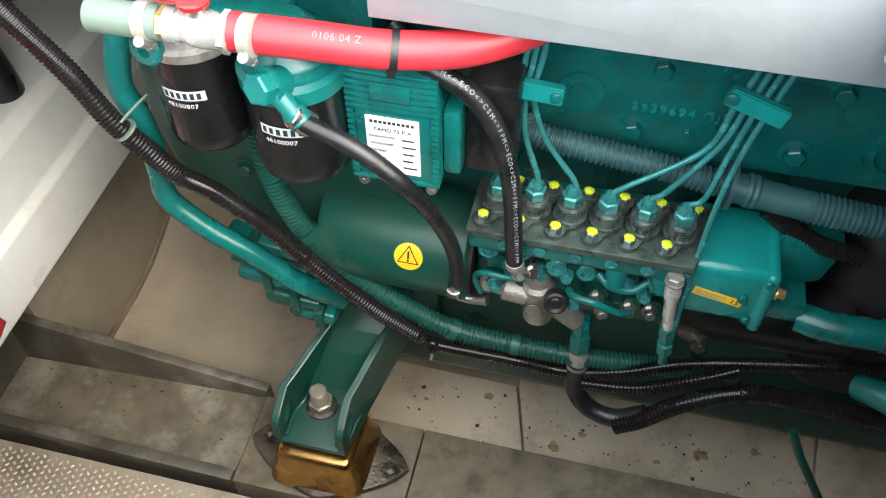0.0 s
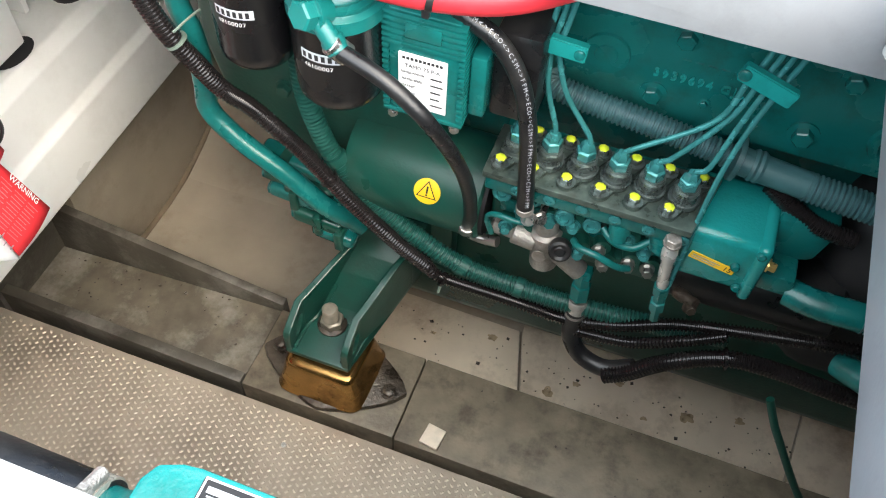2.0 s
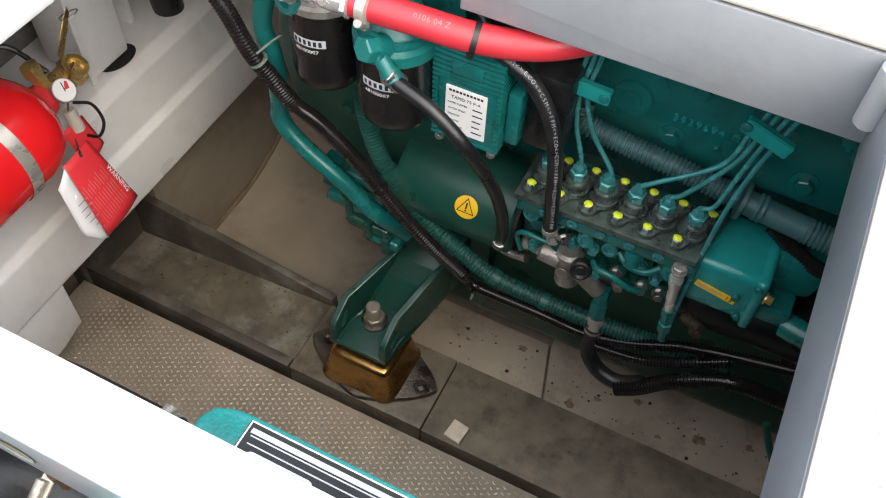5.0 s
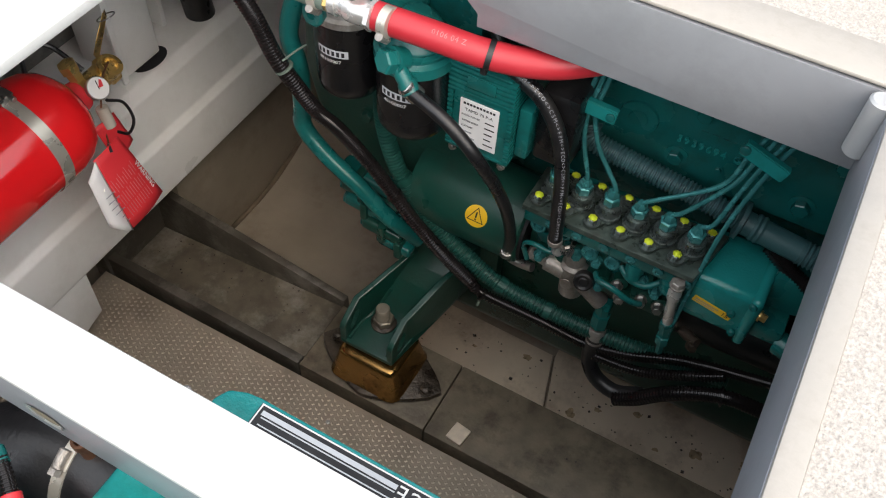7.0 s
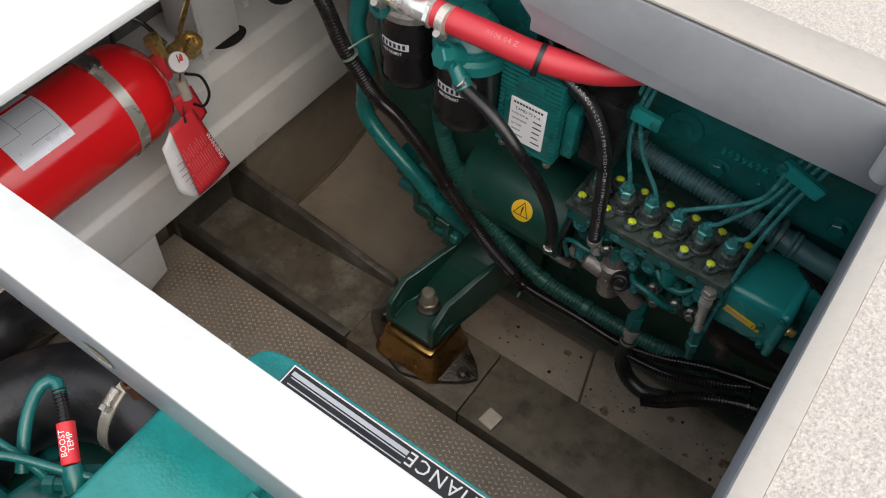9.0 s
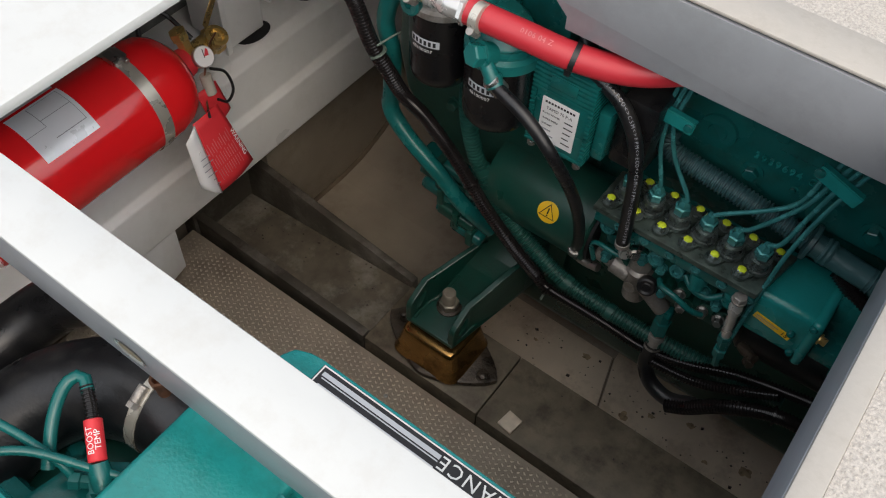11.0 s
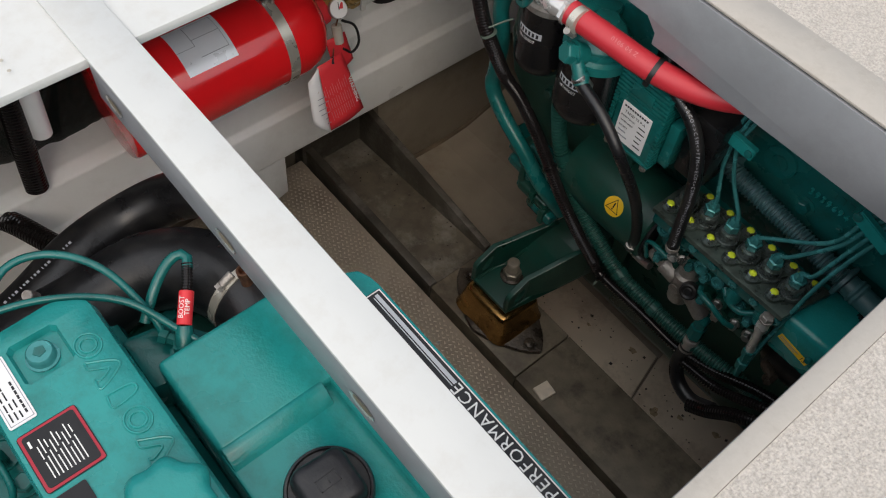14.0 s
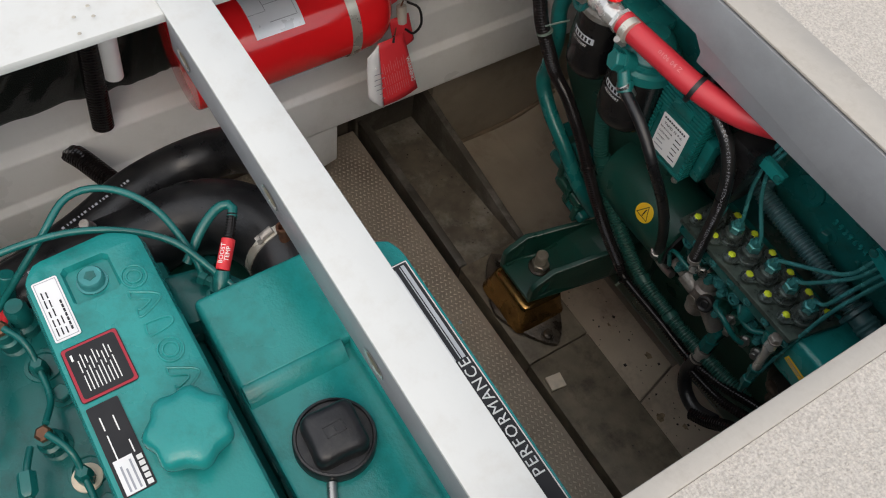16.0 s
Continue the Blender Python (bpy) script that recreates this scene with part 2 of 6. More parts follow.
def rod(p, q, r, seg=14, bevel=0.0, bm=None):
    d = Vector(q) - Vector(p)
    h = d.length
    e = bevel or r * 0.12
    return lathe(p, d, [(0, r - e), (e, r), (h - e, r), (h, r - e)], seg, bm)


def spline(pts, step):
    P = [Vector(p) for p in pts]
    P = [2 * P[0] - P[1]] + P + [2 * P[-1] - P[-2]]
    fine = []
    for a, b, c, d in zip(P, P[1:], P[2:], P[3:]):
        for k in range(24):
            t = k / 24
            fine.append(0.5 * (2 * b + (c - a) * t + (2 * a - 5 * b + 4 * c - d) * t * t + (3 * b - a - 3 * c + d) * t ** 3))
    fine.append(P[-2])
    out, left = [fine[0]], step
    for a, b in zip(fine, fine[1:]):
        d = b - a
        n = d.length
        pos = 0.0
        while n - pos >= left:
            pos += left
            out.append(a + d * (pos / n))
            left = step
        left -= n - pos
    if (out[-1] - fine[-1]).length > step * 0.3:
        out.append(fine[-1])
    return out


def tube(pts, r, seg=12, step=0.008, pitch=0.0, depth=0.0, bm=None, r_end=None):
    """A hose through pts; with pitch and depth it is corrugated."""
    if pitch:
        step = pitch / 4
    c = spline(pts, step)
    b = bm or bmesh.new()
    side = None
    rings = []
    for i, p in enumerate(c):
        t = (c[min(i + 1, len(c) - 1)] - c[max(i - 1, 0)]).normalized()
        if side is None:
            side = t.orthogonal().normalized()
        side = (side - t * side.dot(t)).normalized()
        up = t.cross(side)
        rr = r if r_end is None else r + (r_end - r) * i / (len(c) - 1)
        if pitch and i % 4 >= 2:
            rr -= depth
        rings.append([b.verts.new(p + (side * math.cos(2 * math.pi * k / seg) + up * math.sin(2 * math.pi * k / seg)) * rr) for k in range(seg)])
    for p, q in zip(rings, rings[1:]):
        for k in range(seg):
            b.faces.new((p[k], p[(k + 1) % seg], q[(k + 1) % seg], q[k]))
    b.faces.new(rings[0][::-1])
    b.faces.new(rings[-1])
    return b


def prism(outline, vec, bevel=0.0, bm=None):
    """A solid: an outline of points, pushed along vec."""
    b = bmesh.new()
    lo = [b.verts.new(p) for p in outline]
    hi = [b.verts.new(Vector(p) + Vector(vec)) for p in outline]
    n = len(lo)
    b.faces.new(lo[::-1])
    b.faces.new(hi)
    for k in range(n):
        b.faces.new((lo[k], lo[(k + 1) % n], hi[(k + 1) % n], hi[k]))
    bmesh.ops.recalc_face_normals(b, faces=b.faces)
    if bevel:
        bmesh.ops.bevel(b, geom=list(b.edges), offset=bevel, segments=2, affect='EDGES', profile=0.5)
    return join(bm, b)


def hexbolt(at, axis, r, h, washer=1.35, bm=None, stud=0.0):
    at, ax = Vector(at), Vector(axis).normalized()
    b = lathe(at, ax, [(0, r * washer), (h * 0.22, r * washer)], 16, bm)
    lathe(at + ax * h * 0.2, ax, [(0, r), (h * 0.7, r), (h * 0.8, r * 0.86)], 6, b, 0.3)
    if stud:
        lathe(at + ax * h * 0.9, ax, [(0, r * 0.55), (stud, r * 0.55), (stud + 0.001, r * 0.4)], 12, b)
    return b


def letters(text, size, m, depth=0.0004, spacing=1.0):
    cu = bpy.data.curves.new("letters", 'FONT')
    cu.body, cu.size, cu.extrude, cu.space_character = text, size, depth / 2, spacing
    cu.align_x, cu.align_y, cu.resolution_u = 'CENTER', 'CENTER', 2
    ob = bpy.data.objects.new("letters", cu)
    me = bpy.data.meshes.new_from_object(ob)
    b = bmesh.new()
    b.from_mesh(me)
    bpy.data.objects.remove(ob)
    bpy.data.meshes.remove(me)
    b.transform(m)
    return b


def plane_at(at, right, up):
    """The pose of a label: its x runs along right, its y along up."""
    x = Vector(right).normalized()
    y = (Vector(up) - x * Vector(up).dot(x)).normalized()
    m = Matrix((x, y, x.cross(y))).transposed().to_4x4()
    m.translation = at
    return m


def bars(m, rects, h=0.0004, bm=None):
    """Flat printed bars (x0, x1, y0, y1) on the label pose m."""
    b = bm or bmesh.new()
    for x0, x1, y0, y1 in rects:
        q = bmesh.new()
        bmesh.ops.create_cube(q, size=1)
        bmesh.ops.scale(q, vec=(x1 - x0, y1 - y0, h), verts=q.verts)
        q.transform(m @ Matrix.Translation(((x0 + x1) / 2, (y0 + y1) / 2, 0)))
        join(b, q)
    return b


def sheet_label(m, w, h, t=0.0006, bevel=0.002):
    b = bmesh.new()
    bmesh.ops.create_cube(b, size=1)
    bmesh.ops.scale(b, vec=(w, h, t), verts=b.verts)
    if bevel:
        vert = [e for e in b.edges if abs((e.verts[0].co - e.verts[1].co).z) > t * 0.5]
        bmesh.ops.bevel(b, geom=vert, offset=bevel, segments=3, affect='EDGES', profile=0.5)
    b.transform(m)
    return b


def from_arrays(name, verts, faces, mat):
    me = bpy.data.meshes.new(name)
    me.from_pydata(verts, [], faces)
    me.materials.append(mat)
    return new(name, me)


# ---- the structure ----
FLOOR_Z, BEAM_Z, X_L, X_R, Y_F, Y_N = 0.795, 0.755, -0.475, 0.183, 0.51, -0.62


def structure(name, bm, mat, label, category, smooth=True):
    return single(name, bm, mat, label, category, kind="structure", smooth=smooth)


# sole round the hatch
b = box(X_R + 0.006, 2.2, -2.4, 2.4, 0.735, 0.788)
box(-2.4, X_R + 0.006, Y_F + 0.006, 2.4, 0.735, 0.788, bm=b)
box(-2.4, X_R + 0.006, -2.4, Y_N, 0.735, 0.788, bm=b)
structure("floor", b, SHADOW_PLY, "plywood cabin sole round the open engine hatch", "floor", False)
b = box(X_R + 0.0188, 2.2, -2.4, 2.4, 0.788, 0.7966)
box(-2.4, X_R + 0.0188, Y_F + 0.0524, 2.4, 0.788, 0.7966, bm=b)
box(-2.4, X_R + 0.0188, -2.4, Y_N - 0.03, 0.788, 0.7966, bm=b)
structure("carpet", b, CARPET, "cream loop-pile carpet on the cabin sole", "carpet", False)

# far carling with its notch, and the coaming of the hatch
b = prism([(-0.184, Y_F, 0.705), (0.19, Y_F, 0.705), (0.19, Y_F, 0.792), (-0.9, Y_F, 0.792), (-0.9, Y_F, 0.735), (-0.2, Y_F, 0.735), (-0.184, Y_F, 0.72)], (0, 0.006, 0), 0.001)
structure("hatch_carling", b, ALU_GREY, "grey aluminium hatch carling with a bright top edge", "carling")
b = box(X_R, X_R + 0.006, -0.6, Y_F, 0.702, 0.793, 0.001)
structure("hatch_coaming", b, ALU_GREY, "grey aluminium hatch side with worn bare edge", "coaming")
b = box(X_R + 0.0005, X_R + 0.0185, -0.6, Y_F + 0.02, 0.794, 0.799, 0.0015)
structure("trim_side", b, TRIM, "worn beige metal trim along the hatch edge", "trim")
b = box(-0.9, X_R - 0.001, Y_F + 0.001, Y_F + 0.052, 0.794, 0.798, 0.0015)
structure("trim_far", b, TRIM, "worn beige metal trim along the hatch edge", "trim")
# corner roll where carling and side meet
b = rod((X_R - 0.006, Y_F - 0.012, 0.735), (X_R - 0.006, Y_F - 0.012, 0.794), 0.011, 18, 0.002)
structure("corner_post", b, ALU, "rounded aluminium post in the hatch corner", "post")

# near coaming behind the camera
structure("hatch_coaming_aft", box(-0.9, 0.19, Y_N - 0.006, Y_N, 0.70, 0.793, 0.001), ALU, "grey aluminium hatch end", "coaming")

# white sill panel on the inboard side of the hatch
b = box(-2.4, X_L, -0.65, 0.6, 0.739, BEAM_Z - 0.004, 0.002)
structure("sill_panel", b, WHITE_BEAM, "white painted sill panel beside the hatch", "panel")

# added walls close the engine space; dark ones hold shade, the white bounces light
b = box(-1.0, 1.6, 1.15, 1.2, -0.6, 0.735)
structure("wall_outboard", b, SHADOW_PLY, "added outboard wall closing the engine space, dark for its shade", "wall", False)
structure("wall_inboard", box(-1.0, 1.6, -1.3, -1.25, -0.6, 0.735), SHADOW_PLY, "added far wall of the engine space, unseen, dark for its shade", "wall", False)
structure("wall_aft", box(1.1, 1.15, -1.3, 1.2, -0.6, 0.735), WHITE, "added end wall of the engine space, unseen, white to bounce light", "wall", False)

# bulkhead: moulded white beam over a cream lower wall
prof = [(-0.90, 0.74), (-0.90, 0.350), (-0.742, 0.348), (-0.722, 0.336), (-0.716, 0.262), (-0.704, 0.252), (-0.698, 0.165), (-0.704, 0.158), (-0.93, 0.158), (-0.93, 0.74)]
b = prism([(x, -1.25, z) for x, z in prof], (0, 2.4, 0), 0.003)
structure("bulkhead", b, WHITE, "white gelcoat bulkhead with a moulded ledge", "bulkhead")
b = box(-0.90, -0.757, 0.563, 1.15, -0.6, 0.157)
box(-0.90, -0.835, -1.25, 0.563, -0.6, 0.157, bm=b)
structure("bulkhead_lower", b, WALL_LOW, "stained cream gelcoat below the bulkhead ledge, darkened for its shade", "bulkhead", False)
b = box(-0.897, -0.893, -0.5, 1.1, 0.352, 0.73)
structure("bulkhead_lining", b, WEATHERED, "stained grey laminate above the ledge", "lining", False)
b = prism([(-0.80, 0.255, 0.157), (-0.80, 0.313, 0.157), (-0.80, 0.311, 0.058), (-0.80, 0.268, 0.045), (-0.80, 0.18, 0.04), (-0.80, 0.18, 0.157)], (0.095, 0, 0), 0.002)
structure("bulkhead_foot", b, WHITE, "white moulded foot of the bulkhead on the walkway", "bulkhead")

# hull and the stringer's sloping side
def warped(name, xs, row, mat, label, category, thick=0.03):
    verts, faces = [], []
    for x in xs:
        for y, z in row(x):
            verts.append((x, y, z + 0.003 * noise.noise((x * 6, y * 6, 1.0))))
    n = len(row(xs[0]))
    for i in range(len(xs) - 1):
        for k in range(n - 1):
            a = i * n + k
            faces.append((a, a + 1, a + n + 1, a + n))
    ob = from_arrays(name, verts, faces, mat)
    s = ob.modifiers.new("thickness", 'SOLIDIFY')
    s.thickness = thick
    s.offset = -1
    return tagged(ob, label, category, kind="structure")


xs = [-0.77 + 0.06 * i for i in range(40)]
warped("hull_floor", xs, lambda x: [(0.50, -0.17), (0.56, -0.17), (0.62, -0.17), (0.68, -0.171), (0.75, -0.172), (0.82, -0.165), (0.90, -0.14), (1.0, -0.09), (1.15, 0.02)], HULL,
       "stained cream gelcoat bilge beside the engine stringer, darkened for weaker light", "hull")
structure("bilge_walkway_base", box(-0.74, 1.6, -1.25, 0.41, -0.09, -0.05), RUST, "dark base under the walkway", "hull", False)
# laminate panels lapped over the bilge
# Panels keep the lighter gelcoat, as more light falls on this stretch.
b = prism([(-0.0225, 0.56, -0.139), (-0.066, 0.721, -0.139), (-0.40, 0.725, -0.139), (-0.40, 0.56, -0.139)], (0, 0, 0.006), 0.001)
structure("bilge_panel", b, CREAM, "cream laminate panel lapped over the bilge", "panel", False)
b = prism([(-0.0175, 0.56, -0.139), (-0.0605, 0.721, -0.139), (-0.062, 0.76, -0.139), (0.4035, 0.76, -0.139), (0.3825, 0.56, -0.139)], (0, 0, 0.0035), 0.001)
structure("bilge_panel_mid", b, CREAM, "cream laminate panel between two others in the bilge", "panel", False)
b = prism([(-0.0215, 0.56, -0.1395), (-0.0640, 0.722, -0.1395), (-0.0622, 0.722, -0.1395), (-0.0198, 0.56, -0.1395)], (0, 0, 0.0045))
structure("panel_joint", b, JOINT, "dirty joint along the laminate panel", "joint", False)
b = prism([(0.384, 0.56, -0.139), (0.405, 0.74, -0.139), (0.60, 0.742, -0.139), (0.60, 0.56, -0.139)], (0, 0, 0.007), 0.001)
structure("bilge_panel_aft", b, CREAM, "cream laminate panel at the after end of the bilge", "panel", False)
# brown oil stains dried on the bilge
for x, y, r in ((0.228, 0.667, 0.014), (-0.105, 0.692, 0.011), (0.05, 0.66, 0.008), (-0.16, 0.60, 0.007), (0.01, 0.63, 0.012), (0.115, 0.688, 0.010), (0.165, 0.640, 0.007), (0.31, 0.690, 0.010), (-0.20, 0.665, 0.006), (-0.045, 0.585, 0.006)):
    pts = []
    for k in range(28):
        a = 2 * math.pi * k / 28
        rr = r * (0.75 + 0.45 * noise.noise((math.cos(a) * 1.6 + x * 40, math.sin(a) * 1.6, y * 30)))
        pts.append((x + rr * math.cos(a), y + rr * 0.8 * math.sin(a), -0.1325 if x < -0.05 else -0.1345))
    b = bmesh.new()
    b.faces.new([b.verts.new(p) for p in pts])
    structure("oil_stain", b, STAIN, "brown dried oil stain on the bilge", "stain", False)

b = tube([(-0.755, 0.56, -0.138), (-0.755, 0.68, -0.140), (-0.755, 0.76, -0.141), (-0.755, 0.84, -0.128), (-0.755, 0.92, -0.098)], 0.006, 10)
structure("hull_joint", b, JOINT, "brown stained joint between hull and bulkhead", "joint")

# engine stringer: aluminium channel
b = box(-0.168, 1.4, 0.412, 0.546, -0.2, 0.0, 0.002)
structure("stringer", b, ALU_DARK, "weathered grey aluminium engine stringer", "stringer")
b = box(-0.402, -0.170, 0.413, 0.5455, -0.2, 0.001, 0.0015)
structure("stringer_pad", b, ALU_DARK, "weathered aluminium pad under the engine mount", "pad")
b = prism([(-0.82, 0.43, -0.038), (-0.404, 0.43, -0.004), (-0.404, 0.43, -0.05), (-0.82, 0.43, -0.08)], (0, 0.115, 0), 0.001)
structure("stringer_tray", b, TRAY, "dirty sloping tray of the stringer channel", "stringer")
b = prism([(-0.822, 0.412, 0.018), (-0.404, 0.412, 0.003), (-0.404, 0.412, -0.05), (-0.822, 0.412, -0.09)], (0, 0.017, 0), 0.001)
structure("stringer_flange", b, FLANGE, "near flange of the stringer channel", "stringer")
b = prism([(-0.822, 0.548, 0.072), (-0.400, 0.545, 0.014), (-0.396, 0.545, -0.2), (-0.822, 0.545, -0.2)], (0, 0.014, 0), 0.001)
structure("stringer_flange_outer", b, FLANGE, "tapered outer flange of the stringer channel", "stringer")
b = box(-0.834, -0.800, 0.405, 0.562, -0.08, 0.060, 0.002)
structure("stringer_end", b, FLANGE, "end plate of the stringer channel", "stringer")

# tread plate walkway
b = box(-0.80, 1.4, -0.9, 0.399, -0.03, -0.005, 0.001)
walkway = structure("walkway", b, CHECKER, "bare aluminium tread-plate walkway between the engines", "walkway")
verts, faces = [], []
i0 = 0
for i in range(170):
    for j in range(46):
        x, y = -0.792 + i * 0.0088, -0.02 + j * 0.0091 + (i % 2) * 0.00455
        if y > 0.393:
            continue
        a = radians(52 if i % 2 else -38)
        c, s = math.cos(a), math.sin(a)
        for u, v, z in ((-0.0040, 0, 0), (-0.0020, -0.0025, 0), (0.0020, -0.0025, 0), (0.0040, 0, 0), (0.0020, 0.0025, 0), (-0.0020, 0.0025, 0), (-0.0015, 0, 0.0009), (0.0015, 0, 0.0009)):
            verts.append((x + u * c - v * s, y + u * s + v * c, -0.0052 + z))
        faces += [(i0, i0 + 1, i0 + 6), (i0 + 1, i0 + 2, i0 + 7, i0 + 6), (i0 + 2, i0 + 3, i0 + 7), (i0 + 3, i0 + 4, i0 + 7), (i0 + 4, i0 + 5, i0 + 6, i0 + 7), (i0 + 5, i0, i0 + 6)]
        i0 += 8
tread = from_arrays("tread_bumps", verts, faces, TREAD)
tagged(tread, "raised tread marks on the aluminium walkway", "tread", kind="stuff")
single("plate_screw", hexbolt((-0.306, 0.352, -0.005), (0, 0, 1), 0.0028, 0.003), STEEL, "small dark screw in the tread plate", "screw")

# ---- centre beam of the hatch ----
beam = thing("hatch_beam", "white coated aluminium beam across the hatch, with oval holes", "beam", (0, 0.02, 0.70), kind="structure")
b = box(-0.9, X_R - 0.001, -0.012, 0.0400, BEAM_Z - 0.005, BEAM_Z, 0.0012)
part("beam_top", b, WHITE_BEAM, beam)
b = box(X_L + 0.002, X_R - 0.001, -0.0115, -0.0085, 0.70, BEAM_Z - 0.004, 0.0008)
box(X_L + 0.002, X_R - 0.001, 0.0365, 0.0395, 0.70, BEAM_Z - 0.004, 0.0008, bm=b)
part("beam_web", b, ALU_GREY, beam, "bare aluminium side webs")


def oval(x, z, a, c, y):
    return [(x + a * math.copysign(abs(math.cos(t)) ** 0.8, math.cos(t)), y, z + c * math.sin(t)) for t in [2 * math.pi * k / 24 for k in range(24)]]


for x in (-0.434, -0.230, -0.028, 0.14):
    b = bmesh.new()
    o = [b.verts.new(p) for p in oval(x, 0.7205, 0.0165, 0.0085, -0.0124)]
    i = [b.verts.new(p) for p in oval(x, 0.7205, 0.0125, 0.0050, -0.0117)]
    for k in range(24):
        b.faces.new((o[k], o[(k + 1) % 24], i[(k + 1) % 24], i[k]))
    part("hole_rim", b, CLAMP, beam, "polished rim of an oval hole")
    # A flat dark face stands for the shade inside the hole.
    b = bmesh.new()
    b.faces.new([b.verts.new(p) for p in oval(x, 0.7205, 0.0125, 0.0050, -0.0118)])
    part("hole", b, ALU_DARK, beam, "dark flat face for the shade in an oval hole")

# ---- the outboard engine ----
engine = thing("marine_engine", "teal painted marine diesel engine on brass-coloured mounts", "engine", (0.1, 0.8, -0.02))
b = box(-0.32, 0.62, 0.70, 1.02, 0.05, 0.70, 0.012)
block = part("engine_block", b, TEAL, engine)
b = box(-0.20, 0.62, 0.64, 0.71, 0.488, 0.695, 0.006)
cover = part("block_cover", b, TEAL, engine, "teal cast side cover with raised figures")
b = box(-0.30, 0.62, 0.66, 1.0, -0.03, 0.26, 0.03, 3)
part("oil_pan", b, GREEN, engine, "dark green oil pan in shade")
for x, z, r in ((0.043, 0.597, 0.0095), (0.027, 0.522, 0.0095), (0.176, 0.521, 0.0105), (0.196, 0.597, 0.0095), (0.077, 0.525, 0.004), (0.30, 0.60, 0.0095)):
    part("bolt", hexbolt((x, 0.6405, z), (0, -1, 0), r, r * 1.1, 1.5), TEAL, cover)
part("boss", lathe((-0.027, 0.6405, 0.556), (0, -1, 0), [(0, 0.024), (0.004, 0.023), (0.0042, 0.012), (0.006, 0.011)], 28), TEAL, cover)
part("boss", lathe((0.262, 0.6405, 0.535), (0, -1, 0), [(0, 0.030), (0.005, 0.028), (0.0052, 0.020), (0.002, 0.018)], 28), TEAL, cover)
part("casting_number", letters("3939694 GJL", 0.0138, plane_at((0.066, 0.6395, 0.549), (1, 0, 0), (0, 0, 1)), 0.0045, 1.25), TEAL_BRIGHT, cover, "raised casting number")
m = plane_at((0.074, 0.6395, 0.5665), (1, 0, 0), (0, 0, 1))
part("cast_mark", bars(m, [(-0.030 + 0.0125 * k, -0.0215 + 0.0125 * k, -0.0055, 0.0055) for k in range(5)], 0.0028), TEAL, cover, "raised maker's mark")

# filters
def oil_filter(cx, cy, z0, z1, r, name="fuel_filter"):
    f = part(name, lathe((cx, cy, z0), (0, 0, 1), [(0, r * 0.72), (0.003, r * 0.86), (0.010, r * 0.97), (0.02, r), (z1 - z0 - 0.006, r), (z1 - z0 - 0.004, r * 1.02), (z1 - z0, r * 1.02)], 48), FILTER, engine, "gloss black spin-on filter")
    a = -math.pi / 2
    wide, zc = 0.85, z0 + (z1 - z0) * 0.62

    def patch(a0, a1, za, zb, mat, lbl, rr=0.0004):
        q = bmesh.new()
        rows = []
        for k in range(9):
            t = a + a0 + (a1 - a0) * k / 8
            rows.append([q.verts.new((cx + (r + rr) * math.cos(t), cy + (r + rr) * math.sin(t), z)) for z in (za, zb)])
        for p, s in zip(rows, rows[1:]):
            q.faces.new((p[0], s[0], s[1], p[1]))
        part("print", q, mat, f, lbl)
    patch(-0.42, 0.55, zc + 0.001, zc + 0.0112, INK_SILVER, "silver maker's block")
    for k in range(6):
        t = -0.37 + k * 0.145
        patch(t, t + 0.085, zc + 0.0028, zc + 0.0092, INK, "dark maker's shapes", 0.0007)
    num = letters("48100007", 0.0068, Matrix.Identity(4), 0.0, 1.05)
    for v in num.verts:
        t = a - 0.02 + v.co.x / r
        v.co = Vector((cx + (r + 0.0005) * math.cos(t), cy + (r + 0.0005) * math.sin(t), zc - 0.0052 + v.co.y))
    part("filter_number", num, INK_WHITE, f, "white filter number")
    return f


oil_filter(-0.347, 0.527, 0.545, 0.652, 0.0395)
oil_filter(-0.256, 0.517, 0.537, 0.640, 0.0425)
b = lathe((-0.347, 0.527, 0.652), (0, 0, 1), [(0, 0.042), (0.008, 0.042), (0.011, 0.038), (0.020, 0.036), (0.026, 0.022)], 36)
head1 = part("filter_head", b, CAST, engine, "bare alloy filter head")
part("plug", lathe((-0.362, 0.500, 0.661), (-0.1, -1, 0.2), [(0, 0.0145), (0.016, 0.0145), (0.018, 0.012), (0.018, 0.006), (0.010, 0.005)], 24), TEAL, head1, "teal plug with a socket")
b = lathe((-0.256, 0.519, 0.634), (0, 0, 1), [(0, 0.0455), (0.013, 0.0455), (0.015, 0.042), (0.0165, 0.040), (0.019, 0.041), (0.022, 0.041), (0.0235, 0.036), (0.026, 0.037), (0.029, 0.036), (0.034, 0.030), (0.045, 0.026), (0.055, 0.015)], 44)
head2 = part("filter_head", b, TEAL, engine, "teal ribbed filter head")
part("bridge", box(-0.345, -0.26, 0.515, 0.560, 0.660, 0.684, 0.006), TEAL, head2)
part("bracket_casting", prism([(-0.345, 0.56, 0.62), (-0.20, 0.56, 0.62), (-0.195, 0.56, 0.72), (-0.24, 0.56, 0.73), (-0.345, 0.56, 0.70)], (0, 0.10, 0), 0.006), TEAL, head2)
for x, z in ((-0.31, 0.70), (-0.235, 0.715), (-0.27, 0.725)):
    part("bolt", hexbolt((x, 0.56, z), (0, -1, 0.2), 0.009, 0.011), TEAL, head2)
